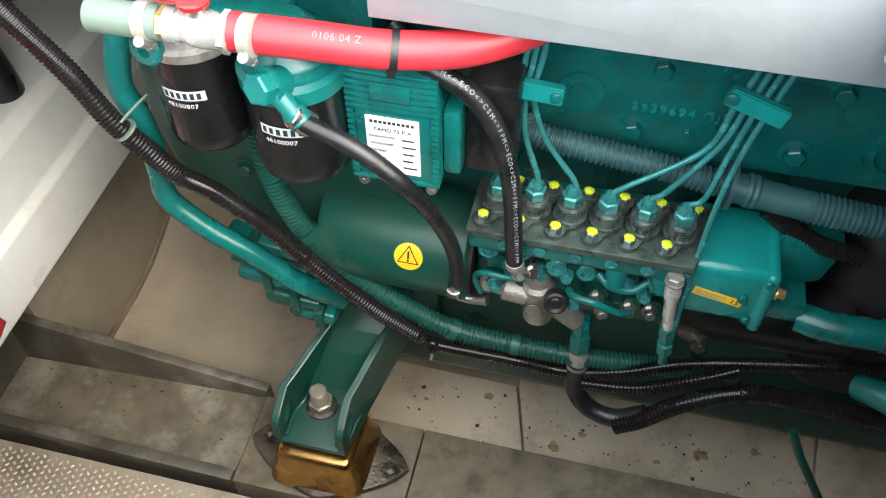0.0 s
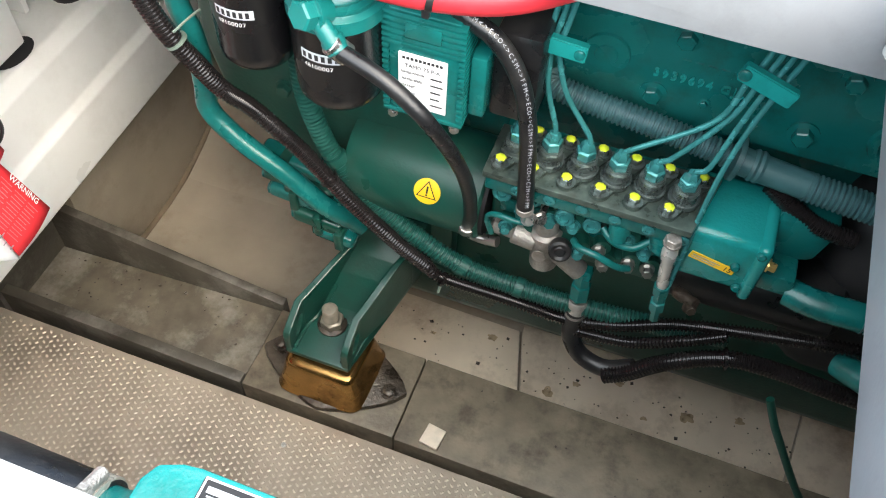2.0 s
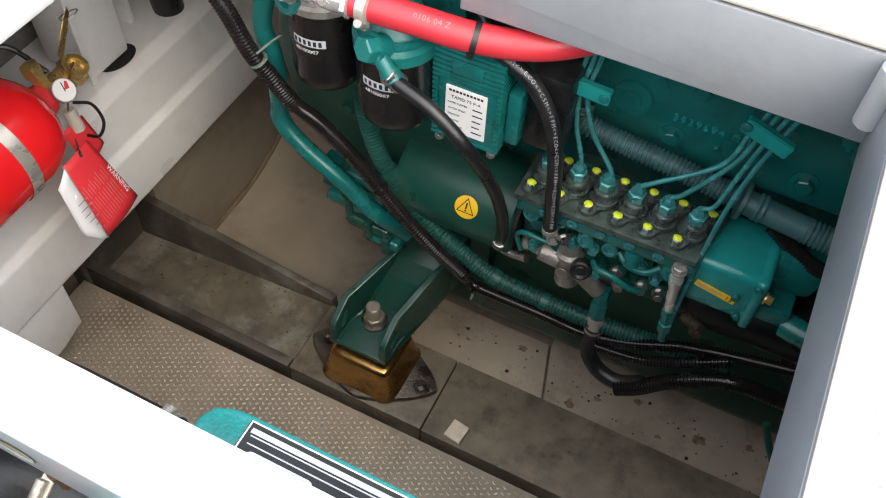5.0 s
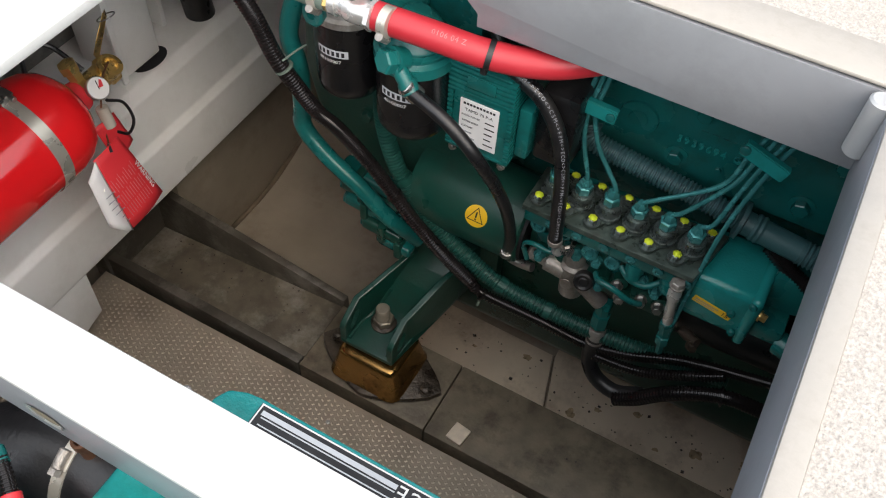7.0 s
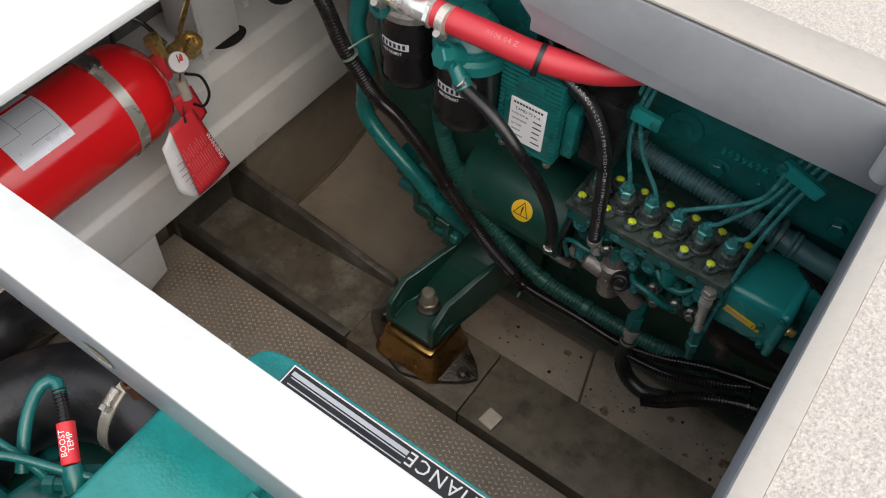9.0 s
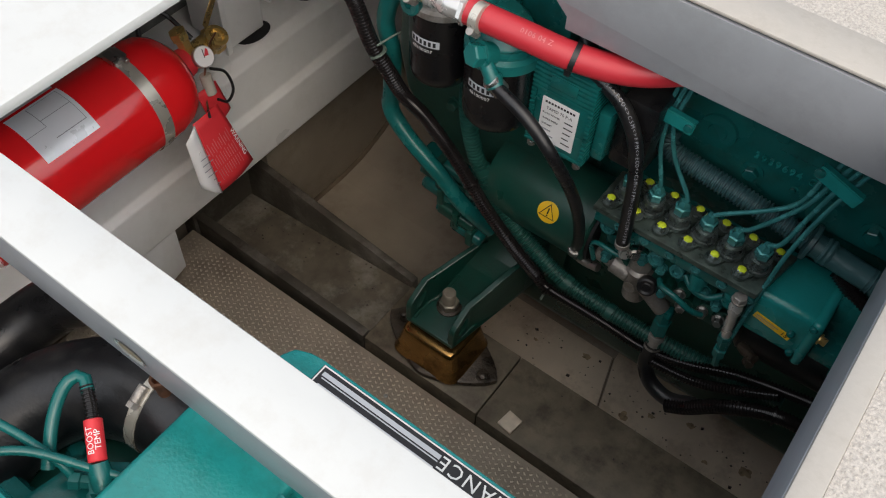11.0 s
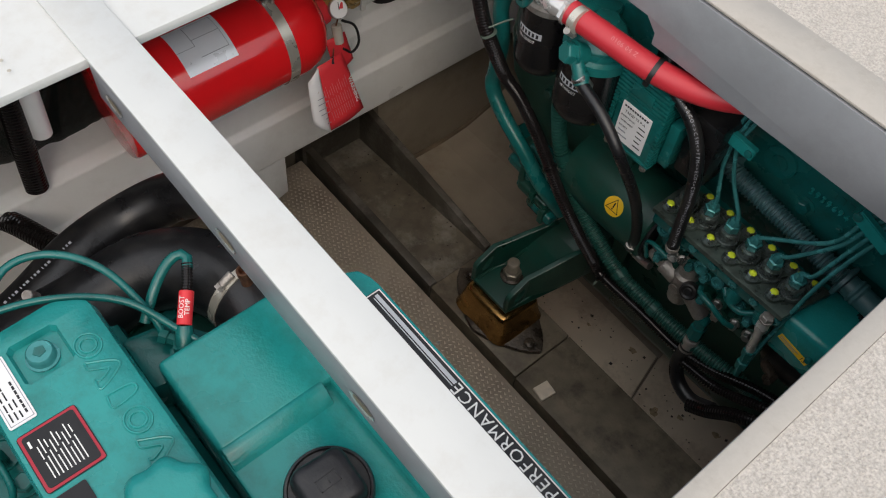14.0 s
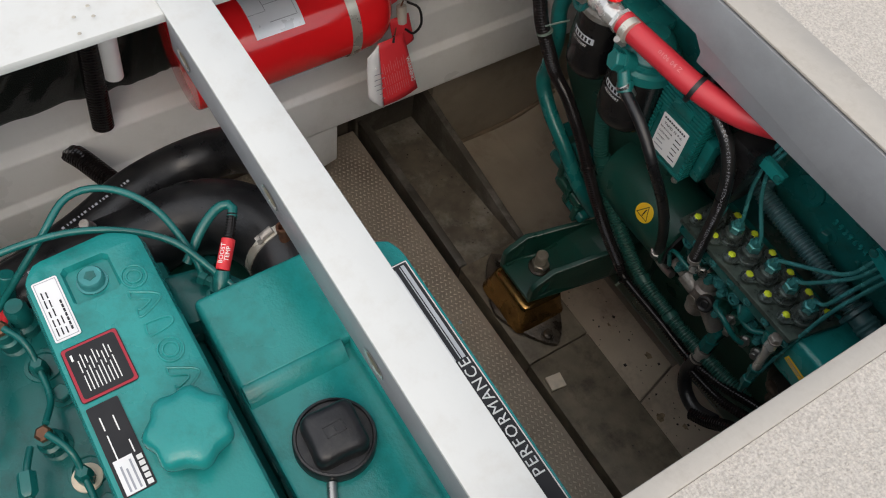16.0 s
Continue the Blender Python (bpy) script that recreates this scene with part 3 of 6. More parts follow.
# banjo fitting and hose from the filter head
b = hexbolt((-0.256, 0.474, 0.657), (-0.35, -0.85, 0.3), 0.0135, 0.017, 1.15)
lathe((-0.251, 0.486, 0.653), (-0.35, -0.85, 0.3), [(0, 0.013), (0.016, 0.013)], 20, b)
part("banjo_bolt", b, TEAL, head2)
b = rod((-0.253, 0.473, 0.655), (-0.234, 0.467, 0.633), 0.0085, 16)
rod((-0.240, 0.471, 0.638), (-0.231, 0.467, 0.628), 0.0105, 18, bm=b)
part("hose_union", b, TEAL, head2)
fuel_hose = part("fuel_hose", tube([(-0.233, 0.467, 0.631), (-0.194, 0.462, 0.619), (-0.168, 0.460, 0.603), (-0.144, 0.462, 0.576), (-0.127, 0.488, 0.511), (-0.120, 0.512, 0.446), (-0.122, 0.537, 0.374), (-0.129, 0.552, 0.331)], 0.0076, 16), BLACK, engine, "black rubber fuel hose")
part("sleeve", rod((-0.239, 0.4665, 0.637), (-0.226, 0.472, 0.622), 0.0103, 18, 0.001), STEEL, fuel_hose, "bright crimped sleeve")
part("sleeve", rod((-0.1275, 0.549, 0.338), (-0.1305, 0.5545, 0.324), 0.0098, 18, 0.001), STEEL, fuel_hose, "bright crimped sleeve")
q = tube([(-0.130, 0.555, 0.324), (-0.128, 0.562, 0.308), (-0.112, 0.562, 0.305), (-0.092, 0.559, 0.312)], 0.0065, 12)
part("pipe_end", q, STEEL, fuel_hose, "steel pipe end")

# control unit
ecu = part("control_unit", box(-0.207, -0.139, 0.5165, 0.556, 0.524, 0.648, 0.003), TEAL, engine, "finned teal engine control unit")
for k in range(19):
    z = 0.5275 + k * 0.0064
    if k > 12 or k < 1:
        part("cooling_fin", box(-0.2125, -0.1335, 0.514, 0.55, z, z + 0.0032), TEAL, ecu, "", False)
    else:
        part("cooling_fin", box(-0.2125, -0.2065, 0.514, 0.55, z, z + 0.0032), TEAL, ecu, "", False)
        part("cooling_fin", box(-0.1395, -0.1335, 0.514, 0.55, z, z + 0.0032), TEAL, ecu, "", False)
part("raised_panel", box(-0.190, -0.156, 0.5125, 0.517, 0.622, 0.638, 0.001), TEAL, ecu)
m = plane_at((-0.1735, 0.5155, 0.5705), (1, 0, 0), (0, 0, 1))
plate = part("data_label", sheet_label(m, 0.047, 0.064, 0.0012, 0.0008), PAPER, ecu, "white printed data label")
m2 = m @ Matrix.Translation((0, 0, 0.0008))
q = bars(m2, [(-0.0195 + 0.0040 * k, -0.0168 + 0.0040 * k, 0.0252, 0.0280) for k in range(10)])
for k in range(5):
    y = 0.009 - 0.0082 * k
    bars(m2, [(0.008, 0.008 + (0.011, 0.012, 0.010, 0.009, 0.012)[k], y - 0.0006, y + 0.0008)], bm=q)
part("print", q, INK, plate, "black printed lines")
for words, x, y, size in (("TAMD 75 P-A", 0.0, 0.0180, 0.0058), ("RATED POWER", -0.0095, 0.0100, 0.0033), ("RATED SPEED", -0.0095, 0.0018, 0.0033), ("DATASET", -0.0130, -0.0064, 0.0033)):
    part("words", letters(words, size, m2 @ Matrix.Translation((x, y, 0.0002)), 0.0002, 1.0), INK, plate)
bars_left = bars(m2, [(-0.019, -0.007, -0.0156, -0.0138), (-0.019, -0.003, -0.0238, -0.0220)])
part("print", bars_left, INK_GREY, plate)
part("connector", box(-0.133, -0.117, 0.528, 0.56, 0.535, 0.606, 0.003), TEAL, ecu)
part("rubber_pad", box(-0.118, -0.072, 0.545, 0.60, 0.525, 0.628, 0.006), BLACK, ecu, "dark grey rubber pad")
part("screw", hexbolt((-0.205, 0.520, 0.519), (0, -1, 0), 0.004, 0.004), STEEL, ecu)
part("screw", hexbolt((-0.142, 0.520, 0.519), (0, -1, 0), 0.004, 0.004), STEEL, ecu)

# drive housing with the warning sticker
CY, CZ, CR = 0.606, 0.345, 0.0615
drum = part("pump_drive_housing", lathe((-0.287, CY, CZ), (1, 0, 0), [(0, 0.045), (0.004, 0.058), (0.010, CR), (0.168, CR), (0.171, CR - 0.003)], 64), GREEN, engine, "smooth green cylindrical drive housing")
# Black disc paints the shaded gap between drum and pump.
part("flange", lathe((-0.1195, CY, CZ), (1, 0, 0), [(0, CR * 0.9), (0.008, CR * 0.9)], 40), INK, drum, "black disc for the shade in the gap")


def on_drum(u, a, lift):
    return Vector((u, CY + (CR + lift) * math.cos(a), CZ + (CR + lift) * math.sin(a)))


def drum_patch(shape, lift, mat, name, label, parent):
    b = bmesh.new()
    c = shape[0]
    inner = None
    for f in (1.0, 0.8, 0.6, 0.4, 0.2):
        vs = [b.verts.new(on_drum(c[0] + (x - c[0]) * f, c[1] + (a - c[1]) * f, lift)) for x, a in shape[1:]]
        if inner:
            for k in range(len(vs)):
                b.faces.new((inner[k], inner[(k + 1) % len(vs)], vs[(k + 1) % len(vs)], vs[k]))
        inner = vs
    b.faces.new(inner)
    return part(name, b, mat, parent, label)


SX, SA, SR = -0.1785, math.pi - 0.48, 0.0158
ring = [(SX, SA)] + [(SX + SR * math.cos(2 * math.pi * k / 40), SA - SR / CR * math.sin(2 * math.pi * k / 40)) for k in range(40)]
sticker = drum_patch(ring, 0.0006, YELLOW, "warning_sticker", "round yellow warning sticker", drum)


def drum_lines(pairs, w, lift, name, label):
    b = bmesh.new()
    for (x0, y0), (x1, y1) in pairs:
        d = Vector((x1 - x0, y1 - y0)).normalized() * w / 2
        n = Vector((-d.y, d.x))
        ends = (x0 - d.x, y0 - d.y, x1 + d.x, y1 + d.y)
        rows = []
        for k in range(13):
            x, y = ends[0] + (ends[2] - ends[0]) * k / 12, ends[1] + (ends[3] - ends[1]) * k / 12
            rows.append([b.verts.new(on_drum(SX + x + s * n.x, SA - (y + s * n.y) / CR, lift)) for s in (1, -1)])
        for p, q in zip(rows, rows[1:]):
            b.faces.new((p[0], p[1], q[1], q[0]))
    return part(name, b, INK, sticker, label)


T3 = [(-0.0112, -0.0068), (0.0112, -0.0068), (0.0, 0.0122)]
drum_lines([(T3[0], T3[1]), (T3[1], T3[2]), (T3[2], T3[0])], 0.0012, 0.0011, "triangle", "black triangle outline")
drum_lines([((0, 0.0055), (0, -0.001)), ((0, -0.0042), (0, -0.0040))], 0.0022, 0.0011, "exclamation", "black exclamation mark")

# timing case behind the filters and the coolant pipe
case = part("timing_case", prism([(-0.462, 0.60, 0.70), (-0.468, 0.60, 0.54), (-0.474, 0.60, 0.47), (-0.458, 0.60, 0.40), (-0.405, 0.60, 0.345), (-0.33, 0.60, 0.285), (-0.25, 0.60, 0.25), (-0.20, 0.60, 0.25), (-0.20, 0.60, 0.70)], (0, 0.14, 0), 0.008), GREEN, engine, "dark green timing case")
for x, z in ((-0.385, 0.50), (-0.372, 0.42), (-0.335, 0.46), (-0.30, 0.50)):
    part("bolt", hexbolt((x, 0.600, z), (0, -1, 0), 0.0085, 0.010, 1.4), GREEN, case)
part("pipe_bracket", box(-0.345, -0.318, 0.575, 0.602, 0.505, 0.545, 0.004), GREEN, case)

# ribbed front casting, coloured darker for the filters' shadow
lump = part("front_casting", box(-0.33, -0.27, 0.612, 0.70, 0.20, 0.50, 0.02, 3), GREEN, engine, "green front casting, darkened for shade")
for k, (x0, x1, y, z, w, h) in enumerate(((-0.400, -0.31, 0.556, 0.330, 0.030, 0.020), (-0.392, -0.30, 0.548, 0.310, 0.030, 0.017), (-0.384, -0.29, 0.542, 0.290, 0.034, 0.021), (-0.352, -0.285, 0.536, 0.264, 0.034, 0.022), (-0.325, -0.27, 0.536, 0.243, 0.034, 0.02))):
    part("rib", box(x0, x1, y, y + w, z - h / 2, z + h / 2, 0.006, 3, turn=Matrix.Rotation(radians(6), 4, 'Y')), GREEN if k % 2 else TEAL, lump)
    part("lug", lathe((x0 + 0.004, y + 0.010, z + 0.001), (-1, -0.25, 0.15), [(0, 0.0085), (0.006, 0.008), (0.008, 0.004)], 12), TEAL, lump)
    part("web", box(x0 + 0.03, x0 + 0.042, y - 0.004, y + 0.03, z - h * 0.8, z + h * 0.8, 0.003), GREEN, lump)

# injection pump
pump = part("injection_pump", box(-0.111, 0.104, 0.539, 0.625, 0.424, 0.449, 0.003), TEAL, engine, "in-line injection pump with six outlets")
# Lower body coloured darker than the upper, for shade in the recess.
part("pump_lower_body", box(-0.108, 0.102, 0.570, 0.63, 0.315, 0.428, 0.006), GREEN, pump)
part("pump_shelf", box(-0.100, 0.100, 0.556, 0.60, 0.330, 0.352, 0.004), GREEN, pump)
b = prism([(-0.113, 0.533, 0.448), (0.104, 0.533, 0.448), (0.121, 0.615, 0.448), (-0.113, 0.606, 0.448)], (0, 0, 0.009), 0.0015)
part("deck_plate", b, DECK_METAL, pump, "grimy dark metal deck plate")
DECK = 0.4575
for i in range(6):
    ex, ey = -0.0872 + 0.0348 * i, 0.5685
    fx, fy, gx, gy = ex - 0.0112, 0.5465, ex + 0.0142, 0.598
    d = Vector((gx - fx, gy - fy, 0)).normalized()
    n = Vector((-d.y, d.x, 0))
    out = []
    for c, s0 in ((Vector((gx, gy, DECK)), -90), (Vector((fx, fy, DECK)), 90)):
        for k in range(7):
            a = radians(s0 + 30 * k)
            out.append(c + 0.0098 * (d * math.cos(a) + n * math.sin(a)))
    valve = part("delivery_valve", prism(out, (0, 0, 0.0045), 0.0006), DECK_METAL, pump, "delivery valve holder on a two-bolt flange")
    prof = [(0, 0.0162), (0.0055, 0.0162), (0.006, 0.0138), (0.009, 0.0132)]
    h = 0.009
    for k in range(5):
        prof += [(h, 0.0132), (h + 0.0011, 0.0132), (h + 0.0012, 0.0122), (h + 0.0021, 0.0122)]
        h += 0.0022
    part("holder", lathe((ex, ey, DECK + 0.0035), (0, -0.03, 1), prof + [(h, 0.0112), (h + 0.002, 0.0112)], 28), HOLDER, valve)
    part("union_nut", lathe((ex, ey - 0.0005, DECK + 0.0245), (0, -0.03, 1), [(0, 0.0094), (0.0012, 0.0104), (0.011, 0.0104), (0.0125, 0.0088), (0.0128, 0.0078), (0.018, 0.0074), (0.0215, 0.0050)], 6, None, 0.4 + i * 0.5), NUT, valve)
    for bx, by in ((fx, fy), (gx, gy)):
        nut = part("flange_nut", hexbolt((bx, by, DECK + 0.0045), (0, 0, 1), 0.0066, 0.008, 1.5), HOLDER, valve)
        part("paint_mark", lathe((bx, by, DECK + 0.0105), (0.05, 0.1, 1), [(0, 0.0060), (0.0022, 0.0056), (0.0040, 0.0030)], 7, None, i * 0.7), LIME, nut, "yellow-green paint mark")
# plugs and fittings along the pump's front
for x, z, r in ((-0.093, 0.408, 0.011), (-0.022, 0.398, 0.011), (0.008, 0.398, 0.010), (0.036, 0.418, 0.012), (0.081, 0.402, 0.013), (-0.058, 0.412, 0.009)):
    part("plug", lathe((x, 0.572, z), (0, -1, 0.1), [(0, r * 1.3), (0.012, r * 1.3), (0.014, r)], 20), GREEN, pump)
    part("plug_head", lathe((x, 0.560, z), (0, -1, 0.25), [(0, r), (0.010, r), (0.012, r * 0.8), (0.012, r * 0.5), (0.008, r * 0.45)], 20), NUT, pump)
part("pressure_valve", lathe((0.036, 0.548, 0.424), (0.1, -0.25, -1), [(0, 0.0115), (0.012, 0.0115), (0.013, 0.009), (0.022, 0.009)], 20), TEAL, pump)
part("bolt_row", lathe((0.081, 0.548, 0.424), (0.1, -0.25, -1), [(0, 0.0125), (0.010, 0.0125), (0.011, 0.0095), (0.02, 0.0095)], 20), TEAL, pump)
for x, y, z in ((-0.038, 0.556, 0.385), (-0.012, 0.556, 0.388), (0.022, 0.553, 0.362), (0.056, 0.552, 0.356), (0.048, 0.555, 0.392), (0.068, 0.555, 0.380), (-0.07, 0.556, 0.385), (0.0, 0.553, 0.350), (0.03, 0.551, 0.345), (0.078, 0.556, 0.352), (-0.085, 0.556, 0.352)):
    part("bolt", hexbolt((x, y, z), (0.2, -1, 0.2), 0.0062, 0.012), STEEL if (x > 0.02 and z < 0.375) else NUT, pump)
    part("bolt_boss", lathe((x, y + 0.018, z), (0.2, -1, 0.2), [(0, 0.010), (0.018, 0.0095)], 14), GREEN, pump)
part("link_pipe", tube([(0.02, 0.552, 0.402), (0.034, 0.543, 0.396), (0.055, 0.545, 0.392), (0.07, 0.552, 0.402)], 0.0042, 10), TEAL, pump)
part("lever", tube([(-0.006, 0.545, 0.375), (0.002, 0.530, 0.385), (0.022, 0.527, 0.385), (0.045, 0.530, 0.372), (0.058, 0.54, 0.362)], 0.004, 10), TEAL, pump)
part("small_pipe", tube([(-0.098, 0.545, 0.345), (-0.104, 0.540, 0.375), (-0.094, 0.535, 0.392), (-0.07, 0.533, 0.393), (-0.052, 0.54, 0.388)], 0.0034, 10), TEAL, pump)

for k in range(6):
    x = -0.0872 + 0.0348 * k
    part("side_screw", lathe((x + 0.012, 0.5395, 0.437), (0, -1, 0), [(0, 0.0068), (0.003, 0.0068), (0.004, 0.0052), (0.004, 0.003), (0.0025, 0.0028)], 14), NUT, pump)
    part("tappet_window", box(x - 0.010, x + 0.010, 0.566, 0.5715, 0.362, 0.382, 0.003), TEAL, pump)

# governor housing
gov = part("governor_housing", box(0.100, 0.182, 0.548, 0.636, 0.368, 0.447, 0.010, 3), TEAL_BRIGHT, engine, "smooth teal governor housing")
part("end_flange", box(0.172, 0.186, 0.543, 0.640, 0.362, 0.450, 0.006, 3), TEAL_BRIGHT, gov)
part("end_cone", prism([(0.185, 0.585, 0.455), (0.185, 0.585, 0.385), (0.235, 0.590, 0.400), (0.248, 0.60, 0.445)], (0, 0.05, 0), 0.006), TEAL, gov)
part("step", box(0.186, 0.222, 0.555, 0.59, 0.375, 0.402, 0.004), TEAL, gov)
part("brass_plug", hexbolt((0.187, 0.553, 0.420), (1, -0.2, 0), 0.0055, 0.009), BRASS, gov, "small brass plug")
for x, z in ((0.168, 0.380), (0.158, 0.412), (0.176, 0.44)):
    part("bolt", lathe((x, 0.545, z), (0.1, -1, 0.3), [(0, 0.0052), (0.003, 0.0048), (0.005, 0.003)], 14), TEAL, gov)
m = plane_at((0.136, 0.5465, 0.4055), (0.95, 0, -0.20), (0.15, 0, 1))
lab = part("timing_label", sheet_label(m, 0.049, 0.0105, 0.001, 0.0005), YELLOW, gov, "narrow yellow label with a figure")
q = letters("15", 0.0095, m @ Matrix.Translation((0.017, 0, 0.0008)), 0.0003)
part("figure", q, INK, lab, "black figure")
part("print", bars(m @ Matrix.Translation((0, 0, 0.0007)), [(-0.022, 0.008, 0.001, 0.0022), (-0.022, 0.004, -0.0025, -0.0015)], 0.0003), INK_GREY, lab)
part("label_degree", lathe(m @ Vector((0.0235, 0.003, 0.0006)), (0, -1, 0.2), [(0, 0.0009), (0.0004, 0.0009)], 8), INK, lab)

# delivery pipes and their clamps
# Pipes are coloured lighter than the block, for the light they catch.
for i in range(3):
    ex = -0.0872 + 0.0348 * i
    kx = (-0.078, -0.071, -0.064)[i]
    mid = ((-0.086, 0.574, 0.542), (-0.068, 0.576, 0.551), (-0.050, 0.577, 0.549))[i]
    part("delivery_pipe", tube([(ex, 0.567, 0.498), (ex, 0.568, 0.510), mid, (kx, 0.578, 0.598), (kx + 0.004, 0.583, 0.630), (kx + 0.012, 0.592, 0.70)], 0.0029, 10), NUT, engine)
for i in range(3, 6):
    ex = -0.0872 + 0.0348 * i
    kx = (0.102, 0.111, 0.120)[i - 3]
    mid = ((0.088, 0.578, 0.563), (0.099, 0.578, 0.570), (0.110, 0.579, 0.566))[i - 3]
    part("delivery_pipe", tube([(ex, 0.567, 0.498), (ex + 0.003, 0.567, 0.507), (ex + 0.012, 0.568, 0.514), mid, (kx, 0.585, 0.610), (kx + 0.010, 0.592, 0.64), (kx + 0.024, 0.60, 0.70)], 0.0029, 10), NUT, engine)
part("return_pipe", tube([(0.104, 0.525, 0.325), (0.1035, 0.531, 0.36), (0.105, 0.542, 0.42), (0.109, 0.560, 0.505), (0.118, 0.577, 0.56), (0.129, 0.585, 0.607), (0.139, 0.592, 0.64), (0.155, 0.60, 0.70)], 0.0029, 10), NUT, engine)
m = plane_at((-0.0605, 0.570, 0.6085), (1, 0, -0.06), (0, 0.1, 1))
q = bmesh.new()
bmesh.ops.create_cube(q, size=1)
bmesh.ops.scale(q, vec=(0.046, 0.017, 0.010), verts=q.verts)
bmesh.ops.bevel(q, geom=list(q.edges), offset=0.0012, segments=2, affect='EDGES')
q.transform(m)
clamp = part("pipe_clamp", q, TEAL_BRIGHT, engine, "teal clamp plate across the pipes")
part("screw", lathe(m @ Vector((0.017, 0, 0.005)), m.to_3x3() @ Vector((0, 0, 1)), [(0, 0.0052), (0.002, 0.005), (0.003, 0.003)], 14), TEAL, clamp)
m = plane_at((0.118, 0.579, 0.618), (0.95, 0, -0.33), (0.3, 0.1, 1))
q = bmesh.new()
bmesh.ops.create_cube(q, size=1)
bmesh.ops.scale(q, vec=(0.053, 0.017, 0.010), verts=q.verts)
bmesh.ops.bevel(q, geom=list(q.edges), offset=0.0012, segments=2, affect='EDGES')
q.transform(m)
clamp = part("pipe_clamp", q, TEAL_BRIGHT, engine, "teal clamp plate across the pipes")
part("screw", lathe(m @ Vector((-0.023, 0, 0.005)), m.to_3x3() @ Vector((0, 0, 1)), [(0, 0.0058), (0.002, 0.0056), (0.003, 0.0035)], 14), TEAL, clamp)

# feed pump, alloy
SHIFT[0] = Matrix.Translation((0.0, 0.018, 0.014))
FX, FY = -0.036, 0.548
feed = part("feed_pump", lathe((FX, FY, 0.277), (-0.06, 0.0, 1), [(0, 0.013), (0.003, 0.0165), (0.034, 0.0165), (0.036, 0.0185), (0.060, 0.0185), (0.064, 0.014), (0.084, 0.012), (0.088, 0.009), (0.100, 0.009)], 28), CAST, engine, "bare cast alloy feed pump")
part("arm", rod((FX - 0.012, FY - 0.006, 0.322), (-0.076, FY - 0.006, 0.326), 0.0135, 20), CAST, feed)
b = lathe((-0.075, FY - 0.006, 0.326), (-1, 0.05, 0.12), [(0, 0.0105), (0.010, 0.0105), (0.0105, 0.008), (0.013, 0.008), (0.0135, 0.0118), (0.024, 0.0118), (0.027, 0.008)], 6)
part("union", b, CAST, feed, "bright steel union")
part("knob", lathe((-0.019, FY - 0.016, 0.337), (0.15, -1, 0.45), [(0, 0.012), (0.006, 0.0135), (0.013, 0.0125), (0.014, 0.010), (0.0125, 0.0065), (0.014, 0.005)], 28), BLACK, feed, "black round priming knob")
part("badge", lathe((FX - 0.004, FY - 0.0205, 0.314), (0, -1, 0.1), [(0, 0.0085), (0.0012, 0.0080)], 24), CAST, feed)
part("arm", rod((FX + 0.008, FY - 0.002, 0.312), (0.008, FY + 0.002, 0.279), 0.0125, 20), CAST, feed)
SHIFT[0] = Matrix.Translation((0.004, 0.022, -0.016))
b = lathe((0.002, FY - 0.002, 0.308), (1, 0, 0), [(0, 0.011), (0.016, 0.011), (0.018, 0.008)], 6)
lathe((0.010, FY - 0.003, 0.313), (0.04, -0.12, -1), [(0, 0.010), (0.022, 0.010), (0.023, 0.0125), (0.046, 0.0125), (0.048, 0.010)], 6, b)
part("elbow_union", b, TEAL, feed)
part("ferrule", lathe((0.0125, 0.5385, 0.262), (0.04, -0.14, -1), [(0, 0.0105), (0.004, 0.0120), (0.010, 0.0120), (0.011, 0.0112), (0.022, 0.0112), (0.024, 0.0125), (0.027, 0.0125)], 22), CAST, feed, "bright hose ferrule")
SHIFT[0] = Matrix.Translation((0.0, 0.018, 0.014))
part("top_bolts", hexbolt((FX - 0.006, FY - 0.001, 0.366), (-0.1, -0.2, 1), 0.007, 0.014), STEEL, feed)
SHIFT[0] = None
part("banjo", hexbolt((-0.058, 0.536, 0.400), (0.3, -0.7, 0.5), 0.0062, 0.010), STEEL, engine)
part("banjo", hexbolt((-0.046, 0.538, 0.404), (0.4, -0.7, 0.4), 0.0055, 0.009), STEEL, engine)

# hoses to and from the pump
ph = part("feed_hose", tube([(-0.175, 0.548, 0.675), (-0.150, 0.531, 0.654), (-0.112, 0.528, 0.633), (-0.087, 0.528, 0.597), (-0.073, 0.528, 0.545), (-0.066, 0.527, 0.478), (-0.062, 0.527, 0.424)], 0.0087, 16), BLACK, engine, "black rubber hose with white lettering")
pts = spline([(-0.175, 0.548, 0.675), (-0.150, 0.531, 0.654), (-0.112, 0.528, 0.633), (-0.087, 0.528, 0.597), (-0.073, 0.528, 0.545), (-0.066, 0.527, 0.478), (-0.062, 0.527, 0.424)], 0.0051)
text = "CSM<>FPM<>ECO<>CSM<>FPM<>ECO<>CSM<>FPM<>ECO<>CSM<>FPM<>ECO"
for k, ch in enumerate(text):
    if k + 4 >= len(pts) - 3 or ch == " ":
        continue
    p, t = pts[k + 4], (pts[k + 5] - pts[k + 3]).normalized()
    view = Vector((0.25, -0.6, 0.75))
    nrm = (view - t * view.dot(t)).normalized()
    part("print", letters(ch, 0.0060, plane_at(p + nrm * 0.0089, t, nrm.cross(t)), 0.0002), INK_GREY, ph)
part("sleeve", rod((-0.0625, 0.527, 0.430), (-0.0618, 0.5275, 0.421), 0.0094, 18, 0.001), CAST, ph, "crimped sleeve")
